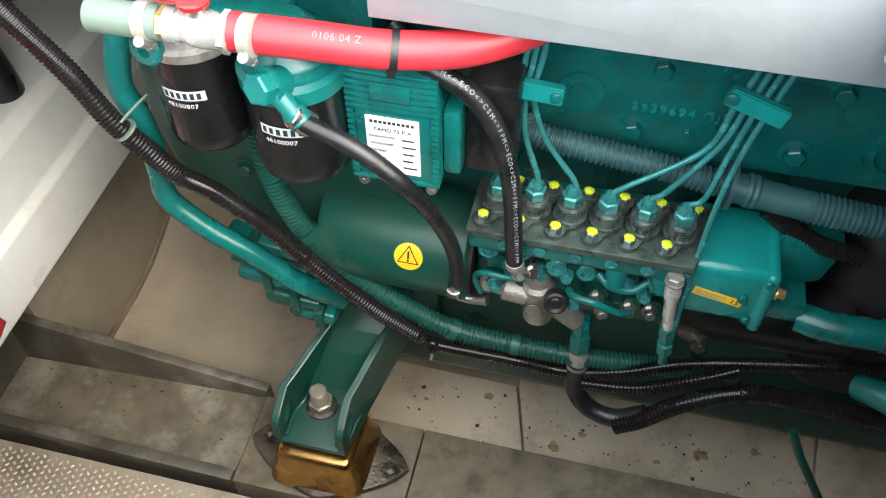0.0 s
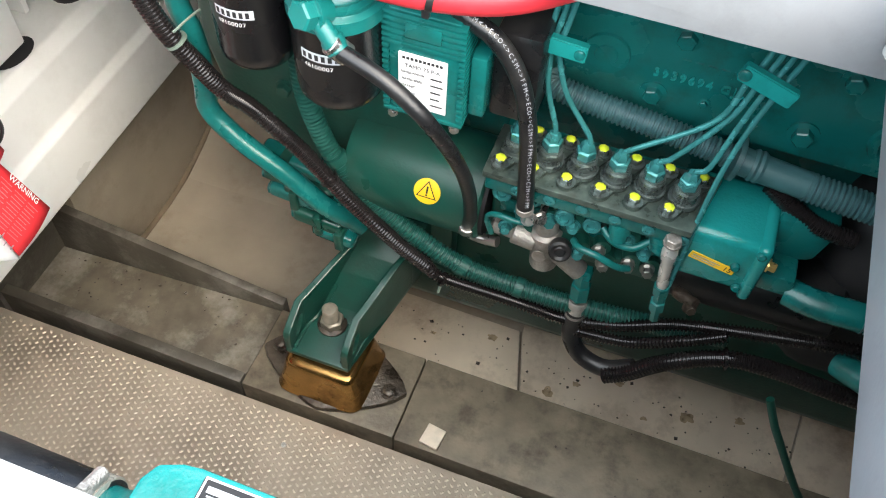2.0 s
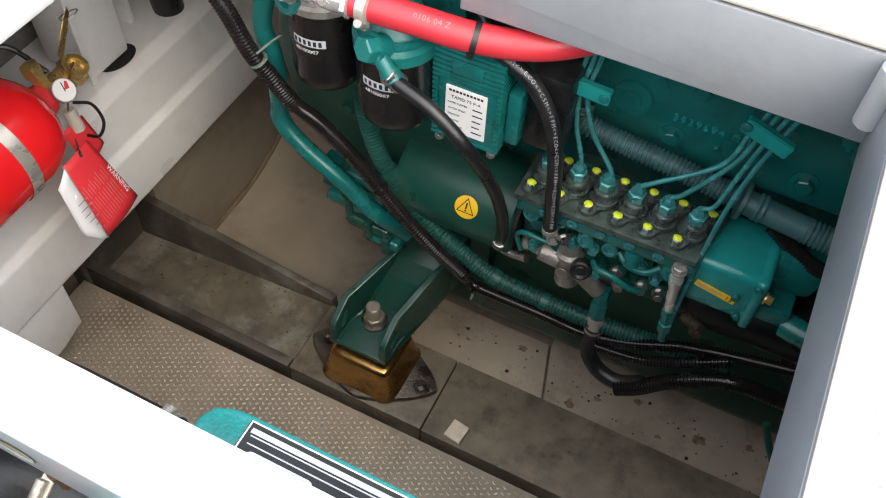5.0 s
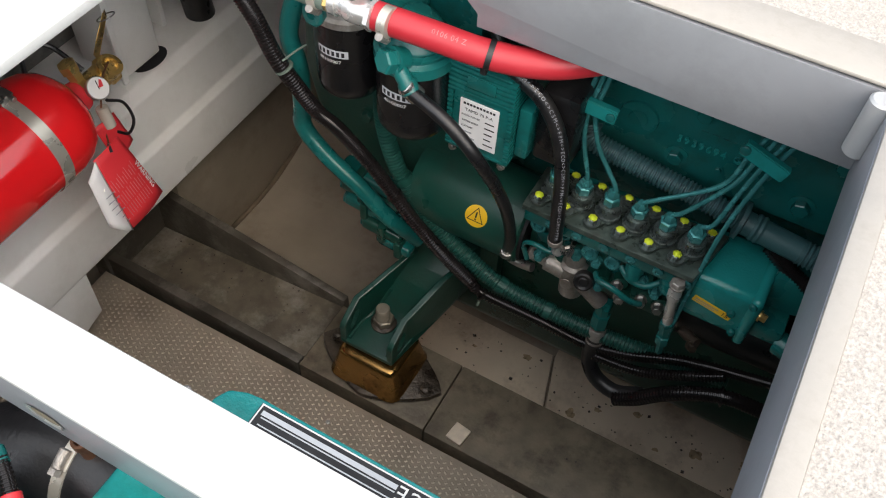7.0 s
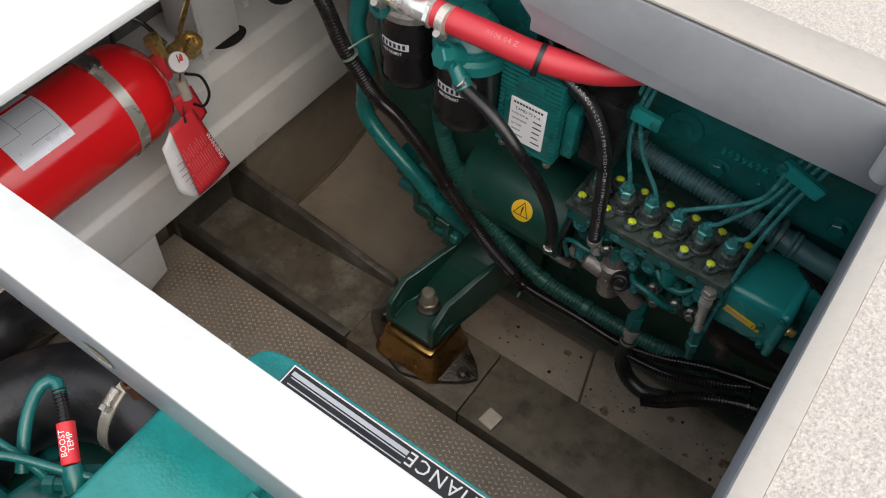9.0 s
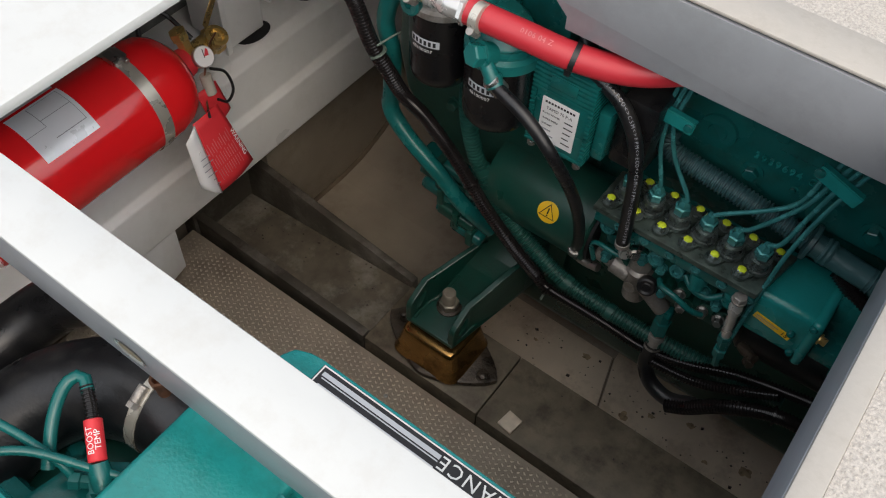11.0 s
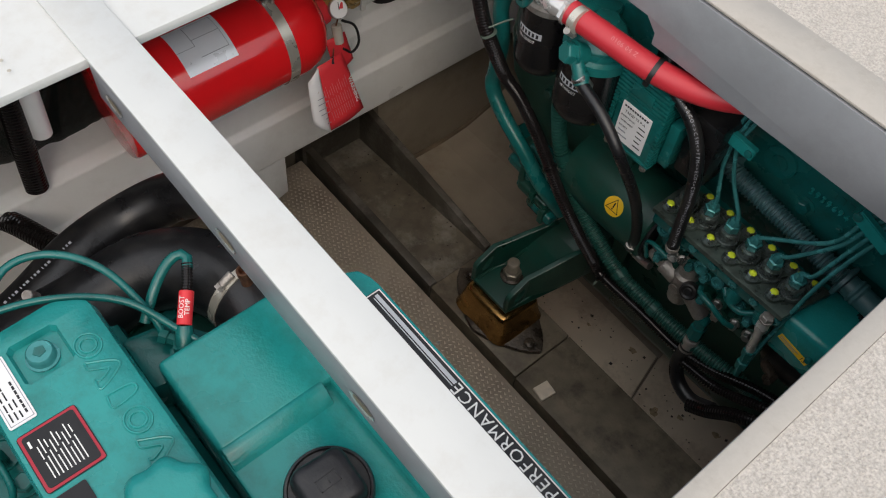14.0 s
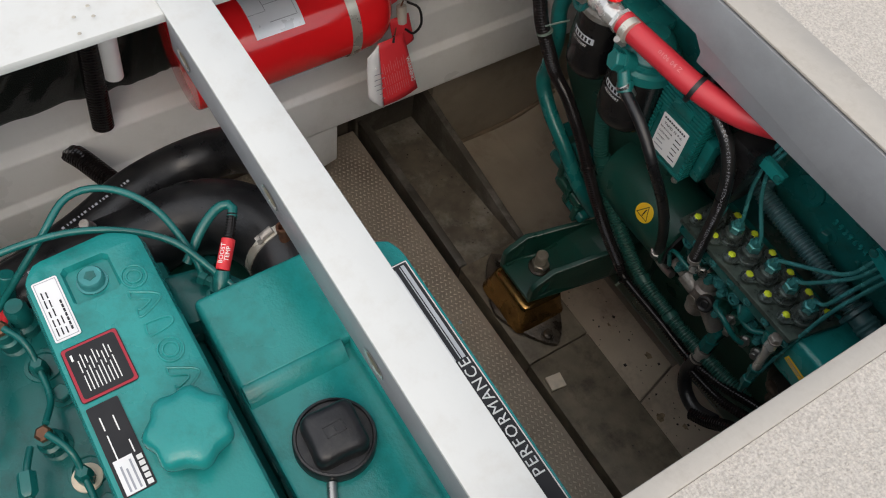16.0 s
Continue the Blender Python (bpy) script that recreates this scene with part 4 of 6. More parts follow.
part("drain_hose", tube([(0.0175, 0.5575, 0.226), (0.0170, 0.552, 0.202), (0.022, 0.545, 0.182), (0.040, 0.538, 0.162), (0.072, 0.533, 0.158), (0.105, 0.535, 0.178)], 0.0115, 16), BLACK, engine, "thick black rubber hose")

# damper beside the governor
b = lathe((0.090, 0.530, 0.432), (0.10, -0.02, -1), [(0, 0.006), (0.006, 0.0082), (0.018, 0.0082), (0.020, 0.0066), (0.062, 0.0066), (0.066, 0.0058)], 20)
damper = part("shut_off_damper", b, CLAMP, engine, "bright steel plunger")
b = lathe((0.0965, 0.529, 0.366), (0.10, -0.05, -1), [(0, 0.0085), (0.012, 0.0085), (0.013, 0.0064), (0.026, 0.0064), (0.027, 0.0088), (0.040, 0.0088), (0.041, 0.0052), (0.06, 0.0052)], 6)
part("nut", b, TEAL, damper)
b = hexbolt((0.090, 0.532, 0.434), (0, 0, 1), 0.0085, 0.010, 1.1)
part("nut", b, CAST, damper)

# pipes and hoses along the block
q = tube([(-0.075, 0.622, 0.532), (-0.061, 0.612, 0.520), (0.037, 0.609, 0.509), (0.120, 0.608, 0.497)], 0.0135, 16, pitch=0.0052, depth=0.0022)
wh = part("corrugated_hose", q, BLUE_GREY, engine, "faded blue-green corrugated hose")
part("disc", lathe((0.119, 0.608, 0.497), (1, 0, -0.12), [(0, 0.014), (0.002, 0.023), (0.007, 0.023), (0.009, 0.015)], 30), BLUE_GREY, wh)
part("cuff", tube([(0.125, 0.608, 0.496), (0.16, 0.607, 0.492), (0.20, 0.606, 0.488)], 0.0145, 16), BLUE_GREY, wh)
part("cuff_ring", lathe((0.138, 0.6075, 0.495), (1, 0, -0.12), [(0, 0.0155), (0.003, 0.017), (0.006, 0.0155), (0.009, 0.017), (0.012, 0.0155)], 24), BLUE_GREY, wh)
part("corrugated_hose", tube([(0.195, 0.606, 0.488), (0.27, 0.603, 0.484), (0.36, 0.60, 0.478), (0.50, 0.60, 0.47)], 0.0155, 18, pitch=0.0052, depth=0.0022), BLUE_GREY, engine, "faded blue-green corrugated hose")
part("corrugated_hose", tube([(0.165, 0.612, 0.470), (0.19, 0.606, 0.457), (0.222, 0.60, 0.445), (0.262, 0.598, 0.440)], 0.0098, 14, pitch=0.004, depth=0.0014), CONDUIT, engine, "short black corrugated hose")
cool = part("coolant_pipe", tube([(-0.395, 0.60, 0.715), (-0.412, 0.545, 0.675), (-0.419, 0.53, 0.637), (-0.436, 0.53, 0.578), (-0.428, 0.53, 0.538), (-0.428, 0.533, 0.505), (-0.428, 0.530, 0.470), (-0.428, 0.528, 0.430), (-0.395, 0.527, 0.394), (-0.347, 0.530, 0.356), (-0.300, 0.536, 0.308), (-0.265, 0.556, 0.262)], 0.0118, 20), TEAL, engine, "bent teal coolant pipe")
part("painted_corrugated_hose", tube([(-0.335, 0.575, 0.52), (-0.325, 0.562, 0.462), (-0.307, 0.559, 0.401), (-0.286, 0.557, 0.367), (-0.239, 0.556, 0.312), (-0.187, 0.556, 0.274), (-0.131, 0.555, 0.248), (-0.057, 0.558, 0.236), (0.027, 0.562, 0.232), (0.12, 0.575, 0.225), (0.2, 0.59, 0.22)], 0.0122, 16, pitch=0.0050, depth=0.0021), TEAL_HOSE, engine, "painted green corrugated hose")
for p, d in (((-0.131, 0.555, 0.248), (0.055, 0, -0.024)), ((-0.057, 0.558, 0.236), (0.08, 0, -0.008)), ((-0.292, 0.5575, 0.376), (0.02, 0, -0.035))):
    part("band", lathe(Vector(p), d, [(-0.005, 0.0132), (0.005, 0.0132)], 18), TEAL_HOSE, engine)
part("lower_pipe", tube([(0.222, 0.565, 0.374), (0.25, 0.556, 0.378), (0.30, 0.552, 0.384)], 0.0160, 20), TEAL, engine, "teal water pipe")
part("lower_pipe_hose", tube([(0.296, 0.552, 0.384), (0.36, 0.55, 0.388), (0.46, 0.55, 0.392)], 0.0168, 18, pitch=0.0052, depth=0.0016), BLUE_GREY, engine)
part("elbow_pipe", tube([(0.318, 0.575, 0.262), (0.335, 0.560, 0.272), (0.36, 0.545, 0.28), (0.42, 0.54, 0.28)], 0.016, 18), TEAL, engine)
part("dipstick_tube", tube([(0.262, 0.530, 0.215), (0.275, 0.522, 0.190), (0.29, 0.515, 0.165), (0.352, 0.50, 0.065), (0.42, 0.50, -0.03)], 0.0050, 12), GREEN, engine, "thin green tube")
# Unlit space right of the pump: housing and cylinder coloured black for it.
part("bell_housing", box(0.26, 0.62, 0.61, 0.98, 0.16, 0.46, 0.04, 3), INK, engine, "bell housing, coloured black for the unlit space there")
part("starter_shadow_box", rod((0.10, 0.625, 0.300), (0.30, 0.625, 0.305), 0.045, 24, 0.01), BLACK, engine, "added black cylinder, starter-like, for the dark below the pump")
part("cable_boot", lathe((0.118, 0.565, 0.315), (0.4, -0.3, 0.2), [(0, 0.007), (0.012, 0.008), (0.02, 0.006), (0.03, 0.006)], 12), RUST, engine)
part("cable_lug", hexbolt((0.135, 0.548, 0.318), (0.3, -0.8, 0.3), 0.006, 0.010), RUST, engine)

# mounting bracket
def lean(b):
    """The arm narrows and swings aft as it runs in to the engine."""
    for v in b.verts:
        d = max(0.0, v.co.y - 0.49)
        v.co.x = -0.2915 + (v.co.x + 0.2915) * (1 - 1.5 * d) + 0.36 * d
    return b


def ear(x0, y_hole):
    """One cheek of the bracket: thick, blunt-nosed, slotted, dying into the arm."""
    top = [(0.447, 0.080), (0.446, 0.120), (0.4485, 0.127), (0.456, 0.1325), (0.486, 0.147), (0.515, 0.156), (0.545, 0.168), (0.575, 0.178), (0.60, 0.180), (0.60, 0.10), (0.54, 0.082)]
    slot = []
    for k in range(20):
        a = 2 * math.pi * k / 20
        slot.append((x0 - 0.01, y_hole + 0.0105 * math.cos(a) + 0.006 * math.sin(a), 0.113 + 0.0150 * math.sin(a)))
    cheek = cut(prism([(x0, y, z) for y, z in top], (0.0105, 0, 0), 0.0018), prism(slot, (0.03, 0, 0)))
    bmesh.ops.bisect_plane(cheek, geom=list(cheek.verts) + list(cheek.edges) + list(cheek.faces), plane_co=(0, 0.49, 0), plane_no=(0, 1, 0))
    bmesh.ops.triangulate(cheek, faces=list(cheek.faces))
    return part("cheek", lean(cheek), GREEN, br, smooth=False)


web = ((0.446, 0.079), (0.446, 0.088), (0.512, 0.089), (0.526, 0.101), (0.540, 0.122), (0.556, 0.145), (0.578, 0.168), (0.61, 0.192), (0.66, 0.212), (0.66, 0.11), (0.56, 0.080))
br = part("mount_bracket", lean(prism([(-0.337, y, z) for y, z in web], (0.091, 0, 0), 0.0015)), GREEN, engine, "welded green mounting bracket")
ear(-0.3385, 0.474)
ear(-0.2555, 0.474)
part("weld", lean(tube([(-0.326, 0.452, 0.0895), (-0.326, 0.509, 0.0905), (-0.326, 0.543, 0.126)], 0.0032, 8)), GREEN, br)
part("weld", lean(tube([(-0.2575, 0.452, 0.0895), (-0.2575, 0.509, 0.0905), (-0.2575, 0.543, 0.126)], 0.0032, 8)), GREEN, br)
part("foot_gusset", box(-0.285, -0.170, 0.64, 0.70, 0.10, 0.26, 0.01), GREEN, br)

# engine mount on the stringer
mount = thing("engine_mount", "brass-coloured flexible engine mount with an oily rubber base", "mount", (-0.285, 0.478, 0.001))
out = []
for k in range(40):
    a = 2 * math.pi * k / 40
    ca, sa = math.cos(a), math.sin(a)
    rr = 1 / (abs(ca / 0.112) ** 1.35 + abs(sa / 0.066) ** 1.35) ** (1 / 1.35)
    out.append((-0.285 + rr * ca, 0.478 + rr * sa, 0.0015))
part("base_flange", prism(out, (0, 0, 0.012), 0.003), RUST, mount, "oily dark base flange")


def dome(cx, cy, levels, mat, name, label):
    b = bmesh.new()
    rings = []
    for z, hx, hy, e in levels:
        ring = []
        for k in range(40):
            a = 2 * math.pi * k / 40 + 0.02
            ca, sa = math.cos(a), math.sin(a)
            ring.append(b.verts.new((cx + hx * math.copysign(abs(ca) ** e, ca), cy + hy * math.copysign(abs(sa) ** e, sa), z)))
        rings.append(ring)
    for p, q in zip(rings, rings[1:]):
        for k in range(40):
            b.faces.new((p[k], p[(k + 1) % 40], q[(k + 1) % 40], q[k]))
    b.faces.new(rings[0][::-1])
    b.faces.new(rings[-1])
    return part(name, b, mat, mount, label)


dome(-0.288, 0.478, [(0.011, 0.066, 0.058, 0.34), (0.014, 0.0645, 0.0565, 0.32), (0.018, 0.0625, 0.0545, 0.30), (0.060, 0.053, 0.046, 0.28), (0.0655, 0.0515, 0.0445, 0.28), (0.069, 0.0485, 0.0415, 0.30), (0.0705, 0.044, 0.037, 0.34), (0.071, 0.036, 0.030, 0.5)], GOLD, "dome", "gold passivated steel dome")
part("core", lathe((-0.289, 0.485, 0.072), (0, 0, 1), [(0, 0.024), (0.010, 0.024)], 24), STEEL, mount)
part("washer", lathe((-0.294, 0.503, 0.0895), (0, 0, 1), [(0, 0.0205), (0.0030, 0.0205), (0.0035, 0.0198)], 28), RUST, mount, "oily dark washer")
part("nut", lathe((-0.294, 0.503, 0.093), (0, 0, 1), [(0, 0.0150), (0.0015, 0.0165), (0.012, 0.0165), (0.0138, 0.014)], 6, None, 0.2), DULL, mount, "dull zinc nut")
part("stud", lathe((-0.294, 0.501, 0.106), (0, 0, 1), [(0.0017 * k, 0.0110 if k % 2 else 0.0098) for k in range(16)] + [(0.0272, 0.0092)], 20), DULL, mount, "threaded zinc stud")
for x, y in ((-0.197, 0.470), (-0.372, 0.486)):
    part("bolt", hexbolt((x, y, 0.0132), (0, 0, 1), 0.010, 0.009, 1.3), RUST, mount)

# ---- loose things round the engine ----
conduit = thing("cable_conduit", "black corrugated cable conduit bound with ties", "conduit", (-0.20, 0.52, 0.30))
part("thick_sleeve", tube([(-0.545, 0.50, 0.74), (-0.520, 0.497, 0.705), (-0.489, 0.497, 0.663), (-0.456, 0.497, 0.614), (-0.432, 0.496, 0.566), (-0.412, 0.503, 0.527), (-0.394, 0.512, 0.489), (-0.366, 0.517, 0.468), (-0.338, 0.519, 0.442), (-0.311, 0.520, 0.415), (-0.284, 0.520, 0.384), (-0.256, 0.521, 0.350), (-0.229, 0.523, 0.321), (-0.203, 0.530, 0.285), (-0.172, 0.539, 0.247)], 0.0112, 20, pitch=0.0040, depth=0.0011, r_end=0.0092), CONDUIT, conduit)
part("thin_sleeve", tube([(-0.203, 0.530, 0.285), (-0.172, 0.539, 0.247), (-0.150, 0.542, 0.228), (-0.062, 0.548, 0.218), (0.006, 0.553, 0.208), (0.068, 0.556, 0.224), (0.14, 0.565, 0.255), (0.23, 0.572, 0.275), (0.32, 0.575, 0.295), (0.5, 0.58, 0.32)], 0.0082, 14, pitch=0.0046, depth=0.0022), CONDUIT, conduit)
part("thin_sleeve", tube([(0.02, 0.548, 0.196), (0.09, 0.545, 0.215), (0.15, 0.548, 0.252), (0.19, 0.555, 0.275)], 0.0075, 14, pitch=0.0046, depth=0.0022), CONDUIT, conduit)
part("thick_sleeve", tube([(0.074, 0.523, 0.158), (0.10, 0.527, 0.176), (0.137, 0.535, 0.212), (0.198, 0.546, 0.244), (0.262, 0.552, 0.243), (0.34, 0.555, 0.232), (0.5, 0.56, 0.22)], 0.0108, 16, pitch=0.0046, depth=0.0018), CONDUIT, conduit)
for p, d, r in (((-0.424, 0.499, 0.552), (0.02, 0.007, -0.039), 0.0122), ((-0.284, 0.520, 0.384), (0.06, 0, -0.070), 0.0115), ((-0.150, 0.538, 0.231), (0.09, 0.01, -0.05), 0.0098), ((0.198, 0.546, 0.244), (0.06, 0.01, 0.01), 0.0138)):
    part("cable_tie", lathe(Vector(p), d, [(-0.0015, r), (0.0015, r)], 18), GREY_HOSE if r == 0.0122 else CONDUIT, conduit)
part("tie_tail", tube([(-0.421, 0.494, 0.567), (-0.414, 0.512, 0.572), (-0.408, 0.526, 0.575)], 0.0014, 6), GREY_HOSE, conduit)
part("tie_tail", tube([(-0.150, 0.530, 0.225), (-0.151, 0.525, 0.217)], 0.002, 6), GREY_HOSE, conduit)

K96 = Matrix.Translation((0, 0, 1.093)) @ Matrix.Scale(0.955, 4) @ Matrix.Translation((0, 0, -1.093))
red = thing("raw_water_hose", "red silicone hose clamped to a ball valve", "hose", (-0.2, 0.5, 0.68))
hose_pts = [(-0.281, 0.478, 0.700), (-0.222, 0.488, 0.694), (-0.163, 0.503, 0.684), (-0.108, 0.524, 0.681), (-0.06, 0.548, 0.692), (0.0, 0.580, 0.715), (0.06, 0.60, 0.74)]
part("hose", tube(hose_pts, 0.0152, 22), RED_HOSE, red)
part("hose_print", letters("0106 04 Z", 0.0078, plane_at((-0.200, 0.4835, 0.7035), (1, 0.22, -0.14), (0, 0.6, 0.72)), 0.0003, 1.1), RED_PRINT, red, "white printed figures")
part("cable_tie", lathe((-0.163, 0.503, 0.684), (1, 0.25, -0.15), [(-0.003, 0.0162), (0.003, 0.0162)], 24), BLACK, red)
part("tie_head", box(-0.1665, -0.1595, 0.489, 0.494, 0.668, 0.680, 0.001), BLACK, red)


def hose_clamp(at, axis, r, parent, screw):
    b = lathe(Vector(at), axis, [(-0.0055, r), (-0.005, r + 0.0012), (0.005, r + 0.0012), (0.0055, r)], 28)
    c = part("hose_clamp", b, STRAP, parent, "bright worm-drive clamp")
    s = Vector(screw)
    ax = Vector(axis).normalized().cross((s - Vector(at)).normalized())
    q = rod(s - ax * 0.009, s + ax * 0.007, 0.0048, 10)
    lathe(s + ax * 0.007, ax, [(0, 0.0055), (0.005, 0.0055)], 6, q)
    part("worm_screw", q, CAST, c)
    return c


SHIFT[0] = K96
hose_clamp((-0.277, 0.498, 0.682), (1, 0, 0), 0.0156, red, (-0.277, 0.486, 0.669))
b = lathe((-0.291, 0.498, 0.682), (-1, 0, 0), [(0, 0.013), (0.002, 0.0175), (0.007, 0.0175), (0.008, 0.014)], 6)
lathe((-0.299, 0.498, 0.682), (-1, 0, 0), [(0, 0.0135), (0.012, 0.0155), (0.022, 0.0155), (0.030, 0.0125), (0.036, 0.0125), (0.0365, 0.015), (0.045, 0.015), (0.046, 0.011)], 20, b)
part("valve_body", b, CLAMP, red, "chromed ball valve")
part("union", lathe((-0.345, 0.498, 0.682), (-1, 0, 0), [(0, 0.0125), (0.002, 0.0138), (0.011, 0.0138), (0.012, 0.011)], 6), BRASS, red, "brass union nut")
part("valve_stem", rod((-0.318, 0.498, 0.695), (-0.318, 0.498, 0.706), 0.007, 12), STEEL, red)
b = prism([(-0.318 + 0.013 * math.cos(t), 0.498 + 0.013 * math.sin(t), 0.7045) for t in [radians(30 * k) for k in range(12)]], (0, 0, 0.004), 0.0008)
box(-0.352, -0.318, 0.493, 0.508, 0.7050, 0.7085, 0.0015, bm=b)
part("valve_handle", b, RED, red, "red lever handle")
part("grey_hose", tube([(-0.350, 0.498, 0.682), (-0.38, 0.498, 0.681), (-0.412, 0.499, 0.680)], 0.0142, 18, 0.004), GREY_HOSE, red, "grey-green hose end")
hose_clamp((-0.364, 0.498, 0.682), (1, 0, 0), 0.0146, red, (-0.364, 0.487, 0.669))
SHIFT[0] = None

single("wood_block", box(-0.131, -0.104, 0.418, 0.448, 0.0005, 0.007, 0.0008, turn=Matrix.Rotation(radians(-8), 4, 'Z')), WOOD, "small pale wooden offcut lying on the stringer", "offcut")

# ---- the inboard engine, seen from above ----
near = thing("marine_engine", "teal painted marine diesel engine with valve cover and coolant tank", "engine", (0.0, -0.2, 0.0))
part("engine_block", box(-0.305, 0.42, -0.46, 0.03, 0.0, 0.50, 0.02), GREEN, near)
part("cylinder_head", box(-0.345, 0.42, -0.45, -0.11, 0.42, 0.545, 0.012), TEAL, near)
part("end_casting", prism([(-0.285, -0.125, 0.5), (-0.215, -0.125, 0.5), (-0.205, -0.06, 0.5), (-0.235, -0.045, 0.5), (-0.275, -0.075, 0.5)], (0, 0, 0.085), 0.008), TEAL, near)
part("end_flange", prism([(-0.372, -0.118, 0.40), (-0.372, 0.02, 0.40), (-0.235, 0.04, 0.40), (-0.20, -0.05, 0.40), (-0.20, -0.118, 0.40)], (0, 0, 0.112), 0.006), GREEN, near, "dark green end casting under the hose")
for x, y in ((-0.300, -0.098), (-0.262, -0.075), (-0.318, -0.062)):
    part("flange_bolt", hexbolt((x, y, 0.512), (0, 0, 1), 0.009, 0.010, 1.4), TEAL, near)
VZ = 0.66
out = [(-0.315, -0.158), (-0.297, -0.128), (0.36, -0.128), (0.36, -0.248), (-0.292, -0.248), (-0.312, -0.235)]

body = prism([(x, y, 0.56) for x, y in out], (0, 0, VZ - 0.56), 0.011)
well = prism([(-0.286, -0.172, VZ - 0.007), (-0.286, -0.206, VZ - 0.007), (-0.282, -0.210, VZ - 0.007), (-0.249, -0.210, VZ - 0.007), (-0.245, -0.206, VZ - 0.007), (-0.245, -0.172, VZ - 0.007), (-0.249, -0.168, VZ - 0.007), (-0.282, -0.168, VZ - 0.007)], (0, 0, 0.03))
for v in well.verts:
    if v.co.z > VZ:
        v.co.x, v.co.y = -0.2655 + (v.co.x + 0.2655) * 1.5, -0.189 + (v.co.y + 0.189) * 1.5
vc = part("valve_cover", cut(body, well), TEAL_BRIGHT, near, "bright teal valve cover with raised emblem")
cap_bolt = part("cap_bolt", lathe((-0.2655, -0.189, VZ - 0.007), (0, 0, 1), [(0, 0.0150), (0.002, 0.0150), (0.0025, 0.0128), (0.010, 0.0125), (0.012, 0.0108)], 28), NUT, vc)
part("socket", lathe((-0.2655, -0.189, VZ + 0.0048), (0, 0, 1), [(0, 0.0062), (0.0008, 0.0058)], 5), TEAL, cap_bolt)
# raised emblem: five plain shapes, each an outline
def raised_outline(pts):
    part("emblem_shape", tube([(x, y, VZ + 0.0003) for x, y in pts + [pts[0]]], 0.0012, 6, 0.0016), TEAL_BRIGHT, vc)


EY = -0.153
for cx in (-0.248, -0.158):
    for rx, ry in ((0.0130, 0.0115), (0.0075, 0.0072)):
        raised_outline([(cx + rx * math.cos(2 * math.pi * i / 20), EY + ry * math.sin(2 * math.pi * i / 20)) for i in range(20)])
for cx in (-0.2175, -0.126):
    raised_outline([(cx + x, EY + y) for x, y in ((-0.016, -0.0105), (-0.008, -0.0105), (0.001, 0.004), (0.007, -0.0075), (0.004, -0.0105), (0.015, -0.0105), (0.005, 0.0115), (-0.003, 0.0115))])
raised_outline([(-0.187 + x, EY + y) for x, y in ((-0.0070, -0.0105), (0.0070, -0.0105), (0.0045, 0.0115), (-0.0045, 0.0115))])
LR, LU = (-1, 0, 0), (0, -1, 0)


def cover_label(name, x0, x1, y0, y1, mat, label, lift=0.0008, parent=None):
    m = plane_at(((x0 + x1) / 2, (y0 + y1) / 2, VZ + lift), LR, LU)
    return part(name, sheet_label(m, x1 - x0, y1 - y0, 0.0008, 0.002), mat, parent or vc, label), m


la, m = cover_label("white_label", -0.284, -0.213, -0.2405, -0.2165, PAPER, "white printed label")
m2 = m @ Matrix.Translation((0, 0, 0.0006))
part("border", bars(m2, [(-0.0335, 0.0335, 0.0098, 0.0104), (-0.0335, 0.0335, -0.0104, -0.0098), (-0.0335, -0.0329, -0.0104, 0.0104), (0.0329, 0.0335, -0.0104, 0.0104)], 0.0002), INK_GREY, la)
q = bars(m2, [(-0.028 + 0.0052 * k, -0.0238 + 0.0052 * k, -0.0075, -0.0055) for k in range(7)], 0.0002)
for r in range(3):
    bars(m2, [(-0.030 + 0.011 * k, -0.0205 + 0.011 * k - 0.001 * ((k + r) % 3), 0.006 - 0.0042 * r, 0.0073 - 0.0042 * r) for k in range(5 - (r == 2) * 3)], 0.0002, q)
part("print", q, INK, la)
lb, m = cover_label("red_bordered_label", -0.203, -0.1445, -0.240, -0.189, CRIMSON, "black label with a red border")
m2 = m @ Matrix.Translation((0, 0, 0.0006))
part("black_field", sheet_label(m2, 0.0535, 0.0460, 0.0005, 0.003), INK, lb)
part("black_edge", sheet_label(m @ Matrix.Translation((0, 0, -0.0002)), 0.0605, 0.0530, 0.0005, 0.004), INK, lb)
m3 = m @ Matrix.Translation((0, 0, 0.0011))
q = bmesh.new()
for r in range(9):
    y = 0.0145 - r * 0.0036
    bars(m3, [(-0.021, -0.004 + 0.004 * (r % 3), y, y + 0.0010), (-0.001 + 0.004 * (r % 3), 0.0125 + 0.003 * ((r * 2) % 3), y, y + 0.0010)], 0.0002, q)
bars(m3, [(0.014, 0.021, 0.018, 0.020)], 0.0002, q)
part("print", q, INK_WHITE, lb)
lc, m = cover_label("black_label", -0.138, -0.046, -0.2405, -0.2115, INK, "black maker's label")
m2 = m @ Matrix.Translation((0, 0, 0.0006))
part("white_field", sheet_label(m2 @ Matrix.Translation((-0.028, 0.003, 0)), 0.034, 0.017, 0.0004, 0.0005), PAPER, lc)
q = bars(m2, [(-0.012, 0.014, 0.006, 0.0072), (0.019, 0.033, 0.006, 0.0072), (-0.011, 0.002, -0.009, -0.0078), (0.014, 0.030, -0.005, -0.0038)], 0.0003)
bars(m2, [(-0.044 + 0.0062 * k, -0.0395 + 0.0062 * k, -0.0128, -0.0078) for k in range(5)], 0.0003, q)
part("print", q, INK_WHITE, lc)
